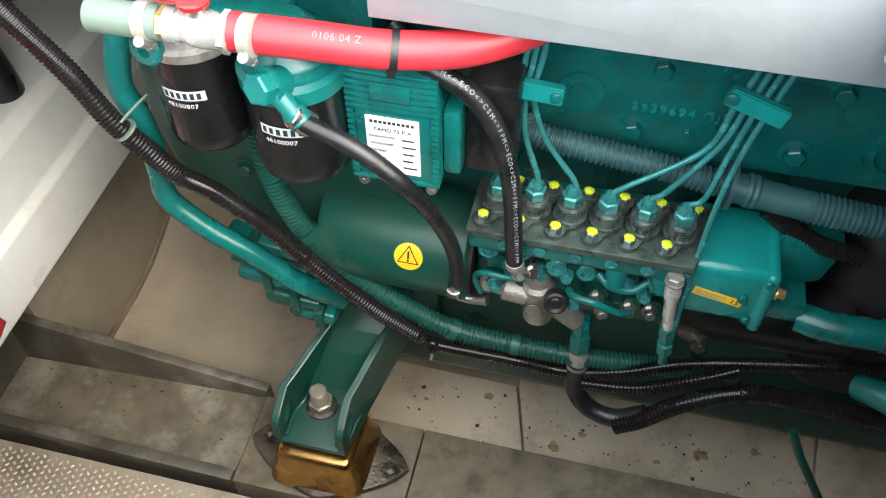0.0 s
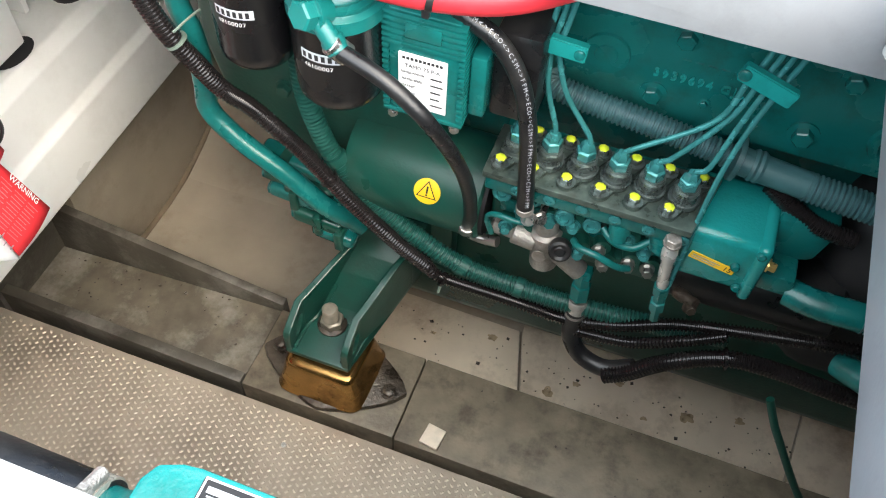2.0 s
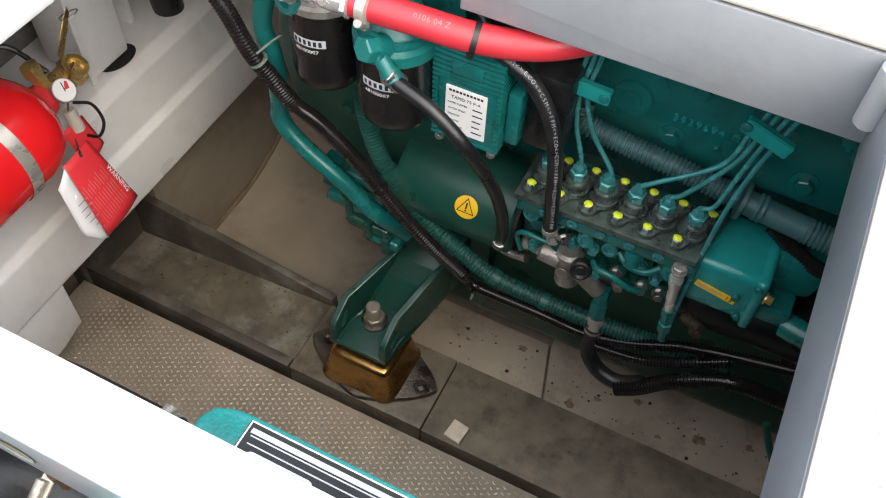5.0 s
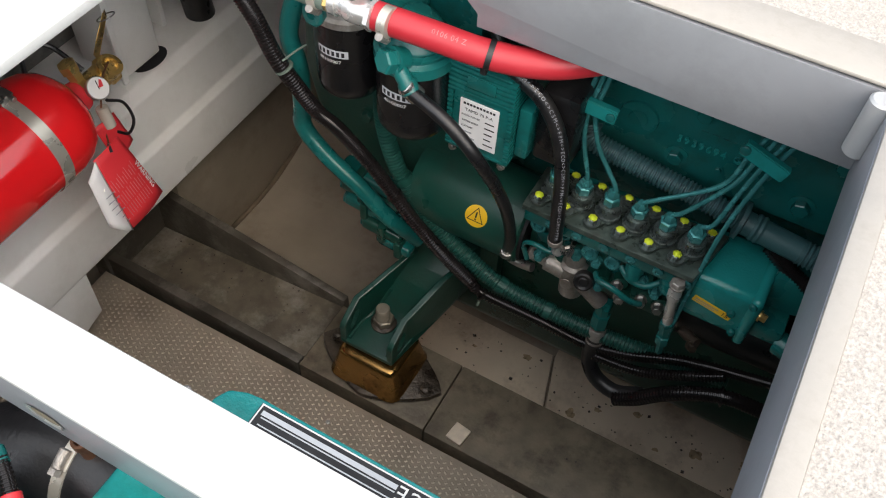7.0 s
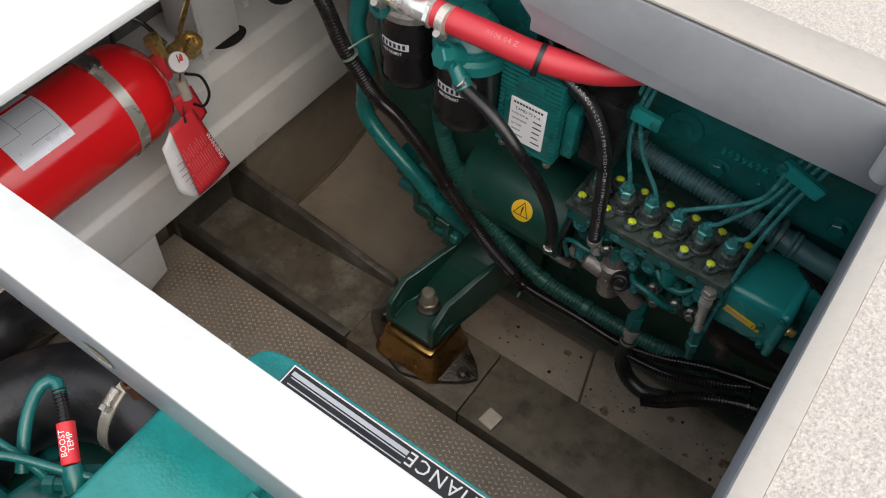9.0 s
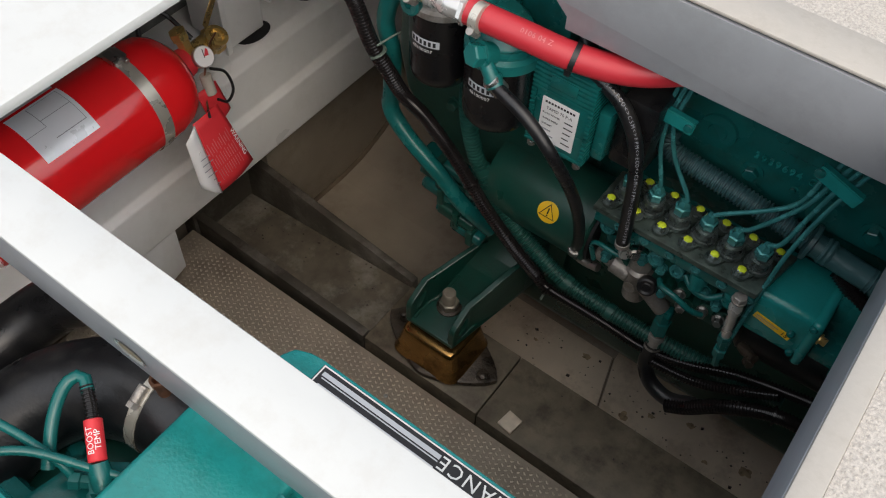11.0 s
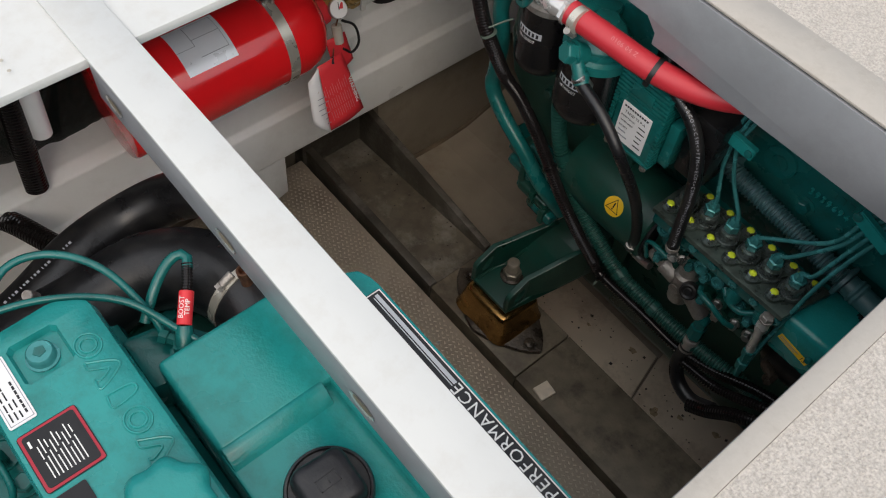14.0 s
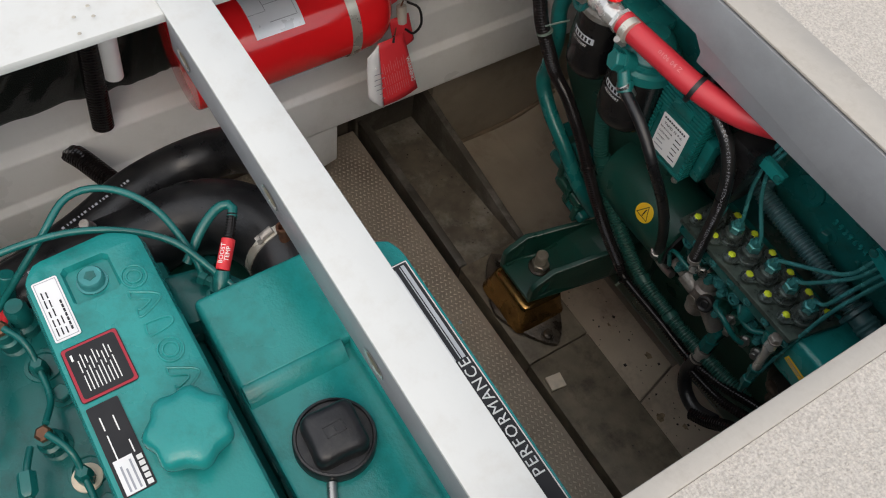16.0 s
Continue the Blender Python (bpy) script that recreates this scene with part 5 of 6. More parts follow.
part("print", bars(m2 @ Matrix.Translation((0, 0, 0.0003)), [(-0.043, -0.018, 0.006, 0.0078), (-0.043, -0.022, 0.002, 0.0038), (-0.043, -0.015, -0.003, -0.0012)], 0.0002), INK_GREY, lc)
# scalloped oil filler cap
b = bmesh.new()
KX, KY = -0.070, -0.170
rings = []
for z, r, amp in ((VZ, 0.028, 0.0), (VZ + 0.005, 0.029, 0.0), (VZ + 0.008, 0.0345, 0.0020), (VZ + 0.014, 0.0365, 0.0028), (VZ + 0.022, 0.0365, 0.0028), (VZ + 0.0275, 0.0345, 0.0022), (VZ + 0.031, 0.0300, 0.0014), (VZ + 0.0335, 0.022, 0.0006), (VZ + 0.0345, 0.012, 0.0), (VZ + 0.0348, 0.004, 0.0)):
    rings.append([b.verts.new((KX + (r + amp * math.cos(7 * 2 * math.pi * k / 64)) * math.cos(2 * math.pi * k / 64), KY + (r + amp * math.cos(7 * 2 * math.pi * k / 64)) * math.sin(2 * math.pi * k / 64), z)) for k in range(64)])
for p, s in zip(rings, rings[1:]):
    for k in range(64):
        b.faces.new((p[k], p[(k + 1) % 64], s[(k + 1) % 64], s[k]))
b.faces.new(rings[-1])
b.faces.new(rings[0][::-1])
part("oil_filler_cap", b, TEAL_BRIGHT, vc, "scalloped teal oil filler cap")
part("second_bolt", lathe((0.01, -0.190, VZ), (0, 0, 1), [(0, 0.0150), (0.002, 0.0150), (0.0025, 0.0115), (0.008, 0.0112)], 28), TEAL, vc)

# coolant tank with its cap and striped plate
TZ = 0.622
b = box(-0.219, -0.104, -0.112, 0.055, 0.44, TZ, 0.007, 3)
tank = part("coolant_tank", b, TEAL_BRIGHT, near, "bright teal cast coolant tank")
part("tank_shoulder", prism([(-0.112, -0.110, TZ - 0.003), (-0.106, -0.110, TZ + 0.0008), (-0.101, -0.110, TZ + 0.0002), (-0.084, -0.110, TZ - 0.0125), (-0.112, -0.110, TZ - 0.06)], (0, 0.108, 0), 0.002), TEAL_BRIGHT, tank)
part("tank_well", box(-0.12, 0.42, -0.112, 0.02, 0.44, TZ - 0.011, 0.004), TEAL_BRIGHT, tank)
part("tank_side_rail", box(-0.119, 0.42, 0.006, 0.055, 0.44, TZ + 0.001, 0.009, 3), TEAL_BRIGHT, tank)
part("tank_rib", prism([(0.095, -0.10, TZ - 0.017), (0.115, -0.10, TZ - 0.002), (0.135, -0.10, TZ - 0.002), (0.15, -0.10, TZ - 0.017)], (0, 0.12, 0), 0.003), TEAL_BRIGHT, tank)
PX, PY, PZ = -0.019, -0.056, TZ - 0.016
b = lathe((PX, PY, PZ), (0, 0, 1), [(0, 0.0375), (0.004, 0.040), (0.016, 0.040), (0.019, 0.0385), (0.0195, 0.0365), (0.017, 0.0355), (0.017, 0.01)], 56)
fc = part("filler_cap", b, CAP, tank, "black plastic filler cap")
b = bmesh.new()
rings = []
for z, s in ((PZ + 0.016, 1.0), (PZ + 0.026, 0.99), (PZ + 0.032, 0.95), (PZ + 0.0355, 0.88), (PZ + 0.0375, 0.78), (PZ + 0.0385, 0.60)):
    ring = []
    for k in range(48):
        a = 2 * math.pi * k / 48
        r = 0.0300 * (1 - 0.125 * math.cos(4 * a) + 0.02 * math.cos(8 * a))
        a2 = a + radians(-4)
        ring.append(b.verts.new((PX + s * r * math.cos(a2), PY + s * r * math.sin(a2), z)))
    rings.append(ring)
for p, s in zip(rings, rings[1:]):
    for k in range(48):
        b.faces.new((p[k], p[(k + 1) % 48], s[(k + 1) % 48], s[k]))
b.faces.new(rings[-1])
b.faces.new(rings[0][::-1])
part("grip", b, CAP, fc)
m = plane_at((PX, PY, PZ + 0.0387), LR, LU)
part("symbol", bars(m, [(-0.006, 0.006, -0.010, -0.0092), (-0.006, 0.006, 0.0092, 0.010), (-0.006, -0.0052, -0.010, 0.010), (0.0052, 0.006, -0.010, 0.010), (-0.003, 0.003, -0.001, 0.0)], 0.0006), BLACK, fc, "moulded symbol")
part("overflow_pipe", tube([(0.016, -0.078, PZ + 0.008), (0.035, -0.086, PZ + 0.008), (0.07, -0.092, PZ + 0.004)], 0.005, 12), STEEL, tank)
# striped plate on the charge air box outboard of the tank
SZ = 0.63
box_out = [(-0.188, 0.057), (-0.188, 0.085), (-0.182, 0.097), (-0.168, 0.1025), (-0.156, 0.104), (0.40, 0.104), (0.40, 0.057)]
edge = part("side_cover", prism([(x, y, SZ - 0.09) for x, y in box_out], (0, 0, 0.09), 0.004), TEAL_BRIGHT, near, "teal charge air box with a striped plate")
part("air_stub", lathe((-0.186, 0.060, SZ - 0.030), (-1, 0, 0), [(0, 0.030), (0.006, 0.0255), (0.012, 0.023), (0.030, 0.023)], 26), TEAL, edge, "short teal pipe stub")
m = plane_at((0.125, 0.0745, SZ + 0.0006), LR, LU)
sp = part("striped_plate", sheet_label(m, 0.552, 0.050, 0.0008, 0.001), INK, edge, "black plate with silver stripes and lettering")
m2 = m @ Matrix.Translation((0, 0, 0.0006))
part("stripe", bars(m2, [(-0.274, 0.2752, -0.0248, -0.0236), (0.2740, 0.2752, -0.0236, 0.0248)], 0.0003), INK_WHITE, sp, "pale border line")
part("stripe", bars(m2, [(0.150, 0.2715, -0.0200, -0.0160)], 0.0003), INK_SILVER, sp)
part("stripe", bars(m2, [(0.150, 0.2700, -0.0146, -0.0136)], 0.0003), INK_SILVER, sp)
part("stripe", bars(m2, [(0.150, 0.2690, -0.0086, -0.0076)], 0.0003), INK_SILVER, sp)
part("emblem", sheet_label(m2 @ Matrix.Translation((0.238, 0.0045, 0)), 0.056, 0.017, 0.0004, 0.005), INK_SILVER, sp, "pale rounded maker's shape")
part("lettering", letters("PERFORMANCE", 0.0172, m2 @ Matrix.Translation((0.081, -0.0160, 0)), 0.0003, 1.19), INK_WHITE, sp, "silver capital letters")

# charge air hoses
elbow = thing("charge_air_hose", "thick black rubber charge air elbow hose with steel clamp", "hose", (-0.3, 0.0, 0.5))
part("hose", tube([(-0.219, 0.010, 0.568), (-0.250, 0.010, 0.568), (-0.296, 0.001, 0.562), (-0.341, -0.023, 0.551), (-0.368, -0.066, 0.541), (-0.372, -0.130, 0.528), (-0.376, -0.22, 0.522), (-0.368, -0.32, 0.512), (-0.36, -0.5, 0.49)], 0.0455, 30, 0.01), BLACK, elbow)
hose_clamp((-0.262, 0.009, 0.567), (1, 0.1, 0), 0.0462, elbow, (-0.262, -0.010, 0.612))
part("boost_port", lathe((-0.246, 0.006, 0.606), (-0.15, 0.0, 1), [(0, 0.0075), (0.006, 0.0065), (0.018, 0.0065), (0.020, 0.008), (0.026, 0.008), (0.0262, 0.0055), (0.018, 0.005)], 18), BRONZE, elbow, "brown metal port")
part("print", bars(plane_at((-0.366, -0.225, 0.5672), (0.07, 1, 0.05), (-1, 0.07, 0.3)), [(-0.05 + 0.0075 * k, -0.0452 + 0.0075 * k - 0.0015 * (k % 2), -0.0015, 0.0013) for k in range(11)], 0.0004), INK_GREY, elbow, "worn white printed marks")
hose2 = thing("charge_air_hose", "thick black rubber hose running along the bulkhead", "hose", (-0.45, -0.1, 0.45))
part("hose", tube([(-0.206, 0.060, 0.600), (-0.26, 0.060, 0.598), (-0.32, 0.060, 0.590), (-0.39, 0.052, 0.572), (-0.450, 0.026, 0.530), (-0.476, -0.03, 0.502), (-0.466, -0.10, 0.498), (-0.435, -0.18, 0.492), (-0.410, -0.28, 0.485), (-0.40, -0.5, 0.47)], 0.0265, 30, 0.01, r_end=0.040), BLACK, hose2)
hose_clamp((-0.212, 0.060, 0.600), (1, 0, 0), 0.0268, hose2, (-0.212, 0.074, 0.627))
part("print", bars(plane_at((-0.445, -0.150, 0.5335), (0.32, -1, -0.02), (1, 0.32, -0.3)), [(-0.05 + 0.0052 * k, -0.0468 + 0.0052 * k - 0.001 * (k % 3), -0.0014, 0.0014) for k in range(19)], 0.0004), INK_GREY, hose2, "worn white printed marks")
part("nipple", rod((-0.392, -0.165, 0.565), (-0.386, -0.172, 0.585), 0.006, 10), CAST, elbow)

# sender leads
lead = thing("sensor_lead", "green sensor lead with a red sleeve", "cable", (-0.25, -0.07, 0.6))
part("cable", tube([(-0.276, -0.096, 0.60), (-0.294, -0.068, 0.622), (-0.304, -0.044, 0.632), (-0.299, -0.030, 0.634), (-0.286, -0.036, 0.630)], 0.0055, 12), TEAL, lead)
part("spiral", tube([(-0.290, -0.034, 0.632), (-0.276, -0.043, 0.626), (-0.266, -0.051, 0.622)], 0.0058, 12, pitch=0.0032, depth=0.0012), CONDUIT, lead)
s0, s1 = Vector((-0.268, -0.049, 0.623)), Vector((-0.243, -0.069, 0.611))
part("red_sleeve", rod(s0, s1, 0.0075, 18, 0.0006), RED_TAG, lead, "red sleeve with white lettering")
ax = (s1 - s0).normalized()
nz = (Vector((0, 0, 1)) - ax * ax.z).normalized()
part("lettering", letters("BOOST", 0.0068, plane_at((s0 + s1) / 2 + nz * 0.0074 + ax.cross(nz) * 0.0022, -ax, nz.cross(-ax)), 0.0002), INK_WHITE, lead)
part("lettering", letters("TEMP", 0.0068, plane_at((s0 + s1) / 2 + nz * 0.0074 - ax.cross(nz) * 0.0036, -ax, nz.cross(-ax)), 0.0002), INK_WHITE, lead)
b = lathe((-0.243, -0.069, 0.611), (0.7, -0.5, -0.6), [(0, 0.008), (0.010, 0.0095), (0.012, 0.0095), (0.022, 0.009)], 16)
lathe((-0.232, -0.078, 0.602), (0.2, -0.1, -1), [(0, 0.0115), (0.010, 0.0115), (0.011, 0.009), (0.022, 0.009)], 6, b)
part("sender", b, TEAL, lead, "teal painted sender")
part("sender_nut", lathe((-0.226, -0.083, 0.585), (0.1, -0.1, 1), [(0, 0.0145), (0.010, 0.0145), (0.012, 0.011)], 6), TEAL, lead)
part("side_union", lathe((-0.228, -0.082, 0.594), (0.5, -0.75, 0.1), [(0, 0.0065), (0.012, 0.0065), (0.013, 0.0085), (0.022, 0.0085), (0.024, 0.006)], 6), TEAL, lead)
part("side_union", lathe((-0.240, -0.080, 0.596), (-0.7, -0.5, 0.1), [(0, 0.006), (0.010, 0.006), (0.011, 0.0078), (0.019, 0.0078)], 6), TEAL, lead)
lead2 = thing("vent_line", "thin green vent lines looped over the engine", "pipe", (-0.3, -0.15, 0.63))
part("line", tube([(-0.36, -0.42, 0.60), (-0.353, -0.30, 0.632), (-0.345, -0.215, 0.642), (-0.326, -0.155, 0.640), (-0.288, -0.104, 0.634), (-0.246, -0.077, 0.612), (-0.212, -0.060, 0.60)], 0.0038, 10), TEAL, lead2)
part("line", tube([(-0.335, -0.285, 0.57), (-0.352, -0.221, 0.628), (-0.378, -0.176, 0.648), (-0.368, -0.133, 0.646), (-0.327, -0.101, 0.636), (-0.268, -0.088, 0.612), (-0.25, -0.09, 0.59)], 0.0040, 10), TEAL, lead2)
lead3 = thing("sensor_lead", "green connector with a red sleeve beside the valve cover", "cable", (-0.36, -0.27, 0.58))
part("connector", rod((-0.352, -0.262, 0.60), (-0.345, -0.272, 0.57), 0.009, 14), TEAL, lead3)
part("red_sleeve", rod((-0.345, -0.272, 0.572), (-0.335, -0.283, 0.545), 0.0075, 14), RED_TAG, lead3, "red sleeve")
part("boot", lathe((-0.318, -0.268, 0.545), (0, 0, 1), [(0, 0.016), (0.012, 0.016), (0.016, 0.012), (0.04, 0.012), (0.046, 0.009)], 16), TEAL, lead3)

# injectors and their pipes on the head
for k, ix in enumerate((-0.305, -0.175, -0.045)):
    inj = part("injector", lathe((ix, -0.285, 0.535), (0, -0.1, 1), [(0, 0.017), (0.010, 0.017), (0.012, 0.013), (0.026, 0.013), (0.028, 0.0095), (0.040, 0.0095)], 16), TEAL, near)
    part("copper_nut", lathe((ix - 0.002, -0.288, 0.572), (0, -0.1, 1), [(0, 0.0085), (0.008, 0.0085), (0.010, 0.006)], 6), BRONZE, inj, "bare copper nut")
    part("leak_pipe", tube([(ix + 0.004, -0.285, 0.585), (ix + 0.030, -0.272, 0.584), (ix + 0.055, -0.271, 0.566), (ix + 0.090, -0.272, 0.566), (ix + 0.12, -0.283, 0.58)], 0.0036, 10), TEAL, inj)
    part("union", lathe((ix + 0.050, -0.271, 0.548), (0, 0, 1), [(0, 0.0085), (0.022, 0.0085), (0.026, 0.006)], 6), TEAL, inj)
    part("delivery_pipe", tube([(ix + 0.002, -0.305, 0.57), (ix + 0.03, -0.315, 0.578), (ix + 0.06, -0.322, 0.572), (ix + 0.10, -0.34, 0.56), (ix + 0.13, -0.40, 0.54)], 0.0036, 10), TEAL, inj)
    part("union", lathe((ix + 0.028, -0.315, 0.577), (1, -0.2, 0), [(0, 0.009), (0.02, 0.009), (0.024, 0.006)], 6), TEAL, inj)
    part("head_bolt", hexbolt((ix + 0.082, -0.262, 0.545), (0, 0, 1), 0.010, 0.011), TEAL, near)
    part("core_plug", lathe((ix + 0.040, -0.268, 0.544), (0, 0, 1), [(0, 0.020), (0.003, 0.019), (0.0032, 0.015), (0.0012, 0.014)], 26), TEAL, near)
part("seal_ring", lathe((-0.128, -0.271, 0.5455), (0, 0, 1), [(0, 0.015), (0.003, 0.0148), (0.004, 0.012)], 24), WOOD, near, "pale fibre washer")

# ---- fire extinguisher on the bulkhead ----
EXX, EXZ, ER = -0.692, 0.452, 0.0725
ext = thing("fire_extinguisher", "red fire extinguisher strapped lengthwise to the bulkhead", "extinguisher", (EXX, 0.2, EXZ))
body = part("cylinder", lathe((EXX, 0.045, EXZ), (0, 1, 0), [(0, 0.064), (0.001, 0.0705), (0.004, ER), (0.288, ER), (0.308, 0.069), (0.324, 0.060), (0.336, 0.046), (0.342, 0.033)], 64), RED, ext, "gloss red steel cylinder")


def wrap(a0, a1, y0, y1, lift, mat, name, label, parent, r=ER, n=16):
    b = bmesh.new()
    rows = []
    for k in range(n + 1):
        a = radians(a0 + (a1 - a0) * k / n)
        rows.append([b.verts.new((EXX + (r + lift) * math.cos(a), y, EXZ + (r + lift) * math.sin(a))) for y in (y0, y1)])
    for p, q in zip(rows, rows[1:]):
        b.faces.new((p[0], q[0], q[1], p[1]))
    return part(name, b, mat, parent, label)


lab = wrap(42, 104, 0.150, 0.227, 0.0006, PAPER_GREY, "paper_label", "pale printed label", ext)
for a0, a1, y0, y1 in ((70, 100, 0.178, 0.1788), (56, 100, 0.221, 0.2216), (56, 56.8, 0.178, 0.2216), (78, 78.6, 0.178, 0.2216), (70, 70.5, 0.150, 0.178), (99.5, 100, 0.178, 0.2216)):
    wrap(a0, a1, y0, y1, 0.0010, INK_GREY, "ruled_line", "", lab, n=8)
wrap(108, 150, 0.10, 0.225, 0.0015, PAPER_GREY, "dark_plate", "grey instruction plate", ext)
for y in (0.305, 0.098):
    st = wrap(-170, 170, y - 0.0085, y + 0.0085, 0.0012, STRAP, "strap", "stainless steel strap", ext, n=48)
    part("buckle", box(EXX - 0.012, EXX + 0.012, y - 0.011, y + 0.011, EXZ + ER, EXZ + ER + 0.009, 0.002), STEEL, st)
    part("strap_screw", rod((EXX - 0.016, y + 0.004, EXZ + ER + 0.008), (EXX + 0.020, y + 0.004, EXZ + ER + 0.005), 0.0035, 10), STEEL, st)
part("backplate", box(-0.888, EXX - 0.06, 0.07, 0.33, EXZ - 0.03, EXZ + 0.03, 0.003), ALU_DARK, ext, "metal bracket to the bulkhead")
part("neck", lathe((EXX, 0.385, EXZ), (0, 1, 0.05), [(0, 0.026), (0.003, 0.0265), (0.010, 0.022), (0.022, 0.020)], 28), RED_TAG, ext, "red neck sleeve")
part("neck_band", lathe((EXX, 0.379, EXZ), (0, 1, 0.05), [(0, 0.030), (0.006, 0.029)], 28), PAPER, ext, "white and blue band")
valve = part("valve", lathe((EXX, 0.405, EXZ + 0.002), (0, 1, 0.05), [(0, 0.017), (0.012, 0.0185), (0.020, 0.0165), (0.044, 0.0165), (0.047, 0.020), (0.058, 0.020), (0.060, 0.013), (0.054, 0.011)], 26), BRASS, ext, "brass discharge valve")
part("side_port", lathe((EXX - 0.004, 0.415, EXZ + 0.010), (-0.2, -0.15, 1), [(0, 0.010), (0.022, 0.010), (0.024, 0.0125), (0.036, 0.0125), (0.038, 0.008)], 6), BRASS, valve)
part("outlet", lathe((EXX + 0.006, 0.450, EXZ + 0.006), (0.5, 0.15, 0.9), [(0, 0.013), (0.012, 0.016), (0.022, 0.0165), (0.0222, 0.011), (0.012, 0.010)], 24), BRASS, valve)
part("trigger", prism([(EXX - 0.010, 0.452, EXZ + 0.030), (EXX + 0.004, 0.446, EXZ + 0.030), (EXX + 0.006, 0.476, EXZ + 0.075), (EXX - 0.008, 0.486, EXZ + 0.075)], (0.0, 0.004, 0.006), 0.001), BRASS, valve, "yellow release lever")
part("pin_ring", tube([(EXX + 0.012 * math.cos(a), 0.482 + 0.012 * math.sin(a), EXZ + 0.075 + 0.006 * math.cos(a)) for a in [radians(30 * k) for k in range(13)]], 0.0009, 6, 0.003), STEEL, valve)
gauge = part("gauge", lathe((EXX + 0.016, 0.418, EXZ + 0.008), (0.75, -0.1, 0.62), [(0, 0.008), (0.006, 0.015), (0.013, 0.0155), (0.0145, 0.0145)], 30), STEEL, ext, "round pressure gauge")
gax = Vector((0.75, -0.1, 0.62)).normalized()
gc = Vector((EXX + 0.016, 0.418, EXZ + 0.008)) + gax * 0.0148
part("dial", lathe(gc, gax, [(0, 0.0138), (0.0004, 0.0138)], 30), GLASS_DIAL, gauge, "white dial")
gm = plane_at(gc + gax * 0.0007, (0, 1, 0.1), (-0.6, 0, 0.75))
q = bmesh.new()
c0 = q.verts.new(gm @ Vector((0, 0, 0)))
arc = [q.verts.new(gm @ Vector((0.0115 * math.cos(a), 0.0115 * math.sin(a), 0))) for a in [radians(-20 + 8 * k) for k in range(9)]]
for u, v in zip(arc, arc[1:]):
    q.faces.new((c0, u, v))
part("red_sector", q, RED_TAG, gauge)
part("needle", bars(gm @ Matrix.Rotation(radians(70), 4, 'Z') @ Matrix.Translation((0, 0, 0.0004)), [(-0.002, 0.010, -0.0006, 0.0006)], 0.0002), INK, gauge)
part("bleed_plug", rod((EXX + 0.028, 0.410, EXZ - 0.010), (EXX + 0.036, 0.408, EXZ - 0.040), 0.0085, 16), PLASTIC_GREY, ext, "beige plastic plug")
part("black_loop", tube([(EXX + 0.03, 0.420, EXZ - 0.005), (EXX + 0.028, 0.445, EXZ - 0.03), (EXX + 0.034, 0.448, EXZ - 0.060), (EXX + 0.04, 0.430, EXZ - 0.068), (EXX + 0.042, 0.412, EXZ - 0.050)], 0.0022, 8, 0.004), BLACK, ext)
part("black_lead", tube([(EXX - 0.01, 0.43, EXZ + 0.02), (EXX - 0.05, 0.42, EXZ + 0.05), (EXX - 0.06, 0.39, EXZ + 0.055), (EXX - 0.05, 0.375, EXZ + 0.03)], 0.0035, 8, 0.004), BLACK, ext)
part("safety_wire", tube([(EXX + 0.016, 0.452, EXZ + 0.03), (EXX + 0.022, 0.430, EXZ + 0.02), (EXX + 0.03, 0.408, EXZ - 0.01), (EXX + 0.036, 0.398, EXZ - 0.04), (EXX + 0.05, 0.385, EXZ - 0.055), (EXX + 0.055, 0.375, EXZ - 0.065)], 0.0014, 6, 0.004), BRONZE, ext)

# warning tag on a string
tag = thing("warning_tag", "curled red and white card warning tag hanging from the extinguisher", "tag", (-0.63, 0.38, 0.37))


def card(pts, mat, name, label, lift=0.0):
    """A curled sheet over a grid of four-point rows."""
    b = bmesh.new()
    n = 8
    rows = []
    for i in range(n + 1):
        u = i / n
        l = Vector(pts[0]).lerp(Vector(pts[3]), u)
        r = Vector(pts[1]).lerp(Vector(pts[2]), u)
        row = []
        for k in range(n + 1):
            w = k / n
            p = l.lerp(r, w)
            p += Vector((0.006, -0.002, 0.004)) * (math.sin(math.pi * w) * (0.4 + 0.8 * u)) + Vector((0.65, -0.3, 0.65)) * lift
            row.append(b.verts.new(p))
        rows.append(row)
    for p, q in zip(rows, rows[1:]):
        for k in range(n):
            b.faces.new((p[k], p[k + 1], q[k + 1], q[k]))
    ob = part(name, b, mat, tag, label)
    s = ob.modifiers.new("card", 'SOLIDIFY')
    s.thickness = 0.0008
    return ob


TAG = [(-0.618, 0.340, 0.428), (-0.626, 0.392, 0.424), (-0.588, 0.404, 0.326), (-0.585, 0.334, 0.318)]
red_card = card(TAG, RED_TAG, "red_card", "red warning side")
card([(-0.612, 0.318, 0.412), (-0.616, 0.341, 0.427), (-0.583, 0.336, 0.316), (-0.590, 0.308, 0.346)], PAPER, "white_card", "white folded side")
card([(-0.66, 0.385, 0.425), (-0.665, 0.425, 0.42), (-0.65, 0.43, 0.372), (-0.645, 0.39, 0.368)], RED_TAG, "second_card", "second red card")
tm = plane_at((-0.596, 0.372, 0.378), (-0.008 + 0.002, 0.05, -0.004), (-0.035, 0.0, 0.1))
part("heading", letters("WARNING", 0.0098, plane_at((-0.5945, 0.3900, 0.371), (0.030, 0.012, -0.094), (-0.01, 0.05, 0.01)), 0.0003), PAPER, tag, "white heading")
q = bmesh.new()
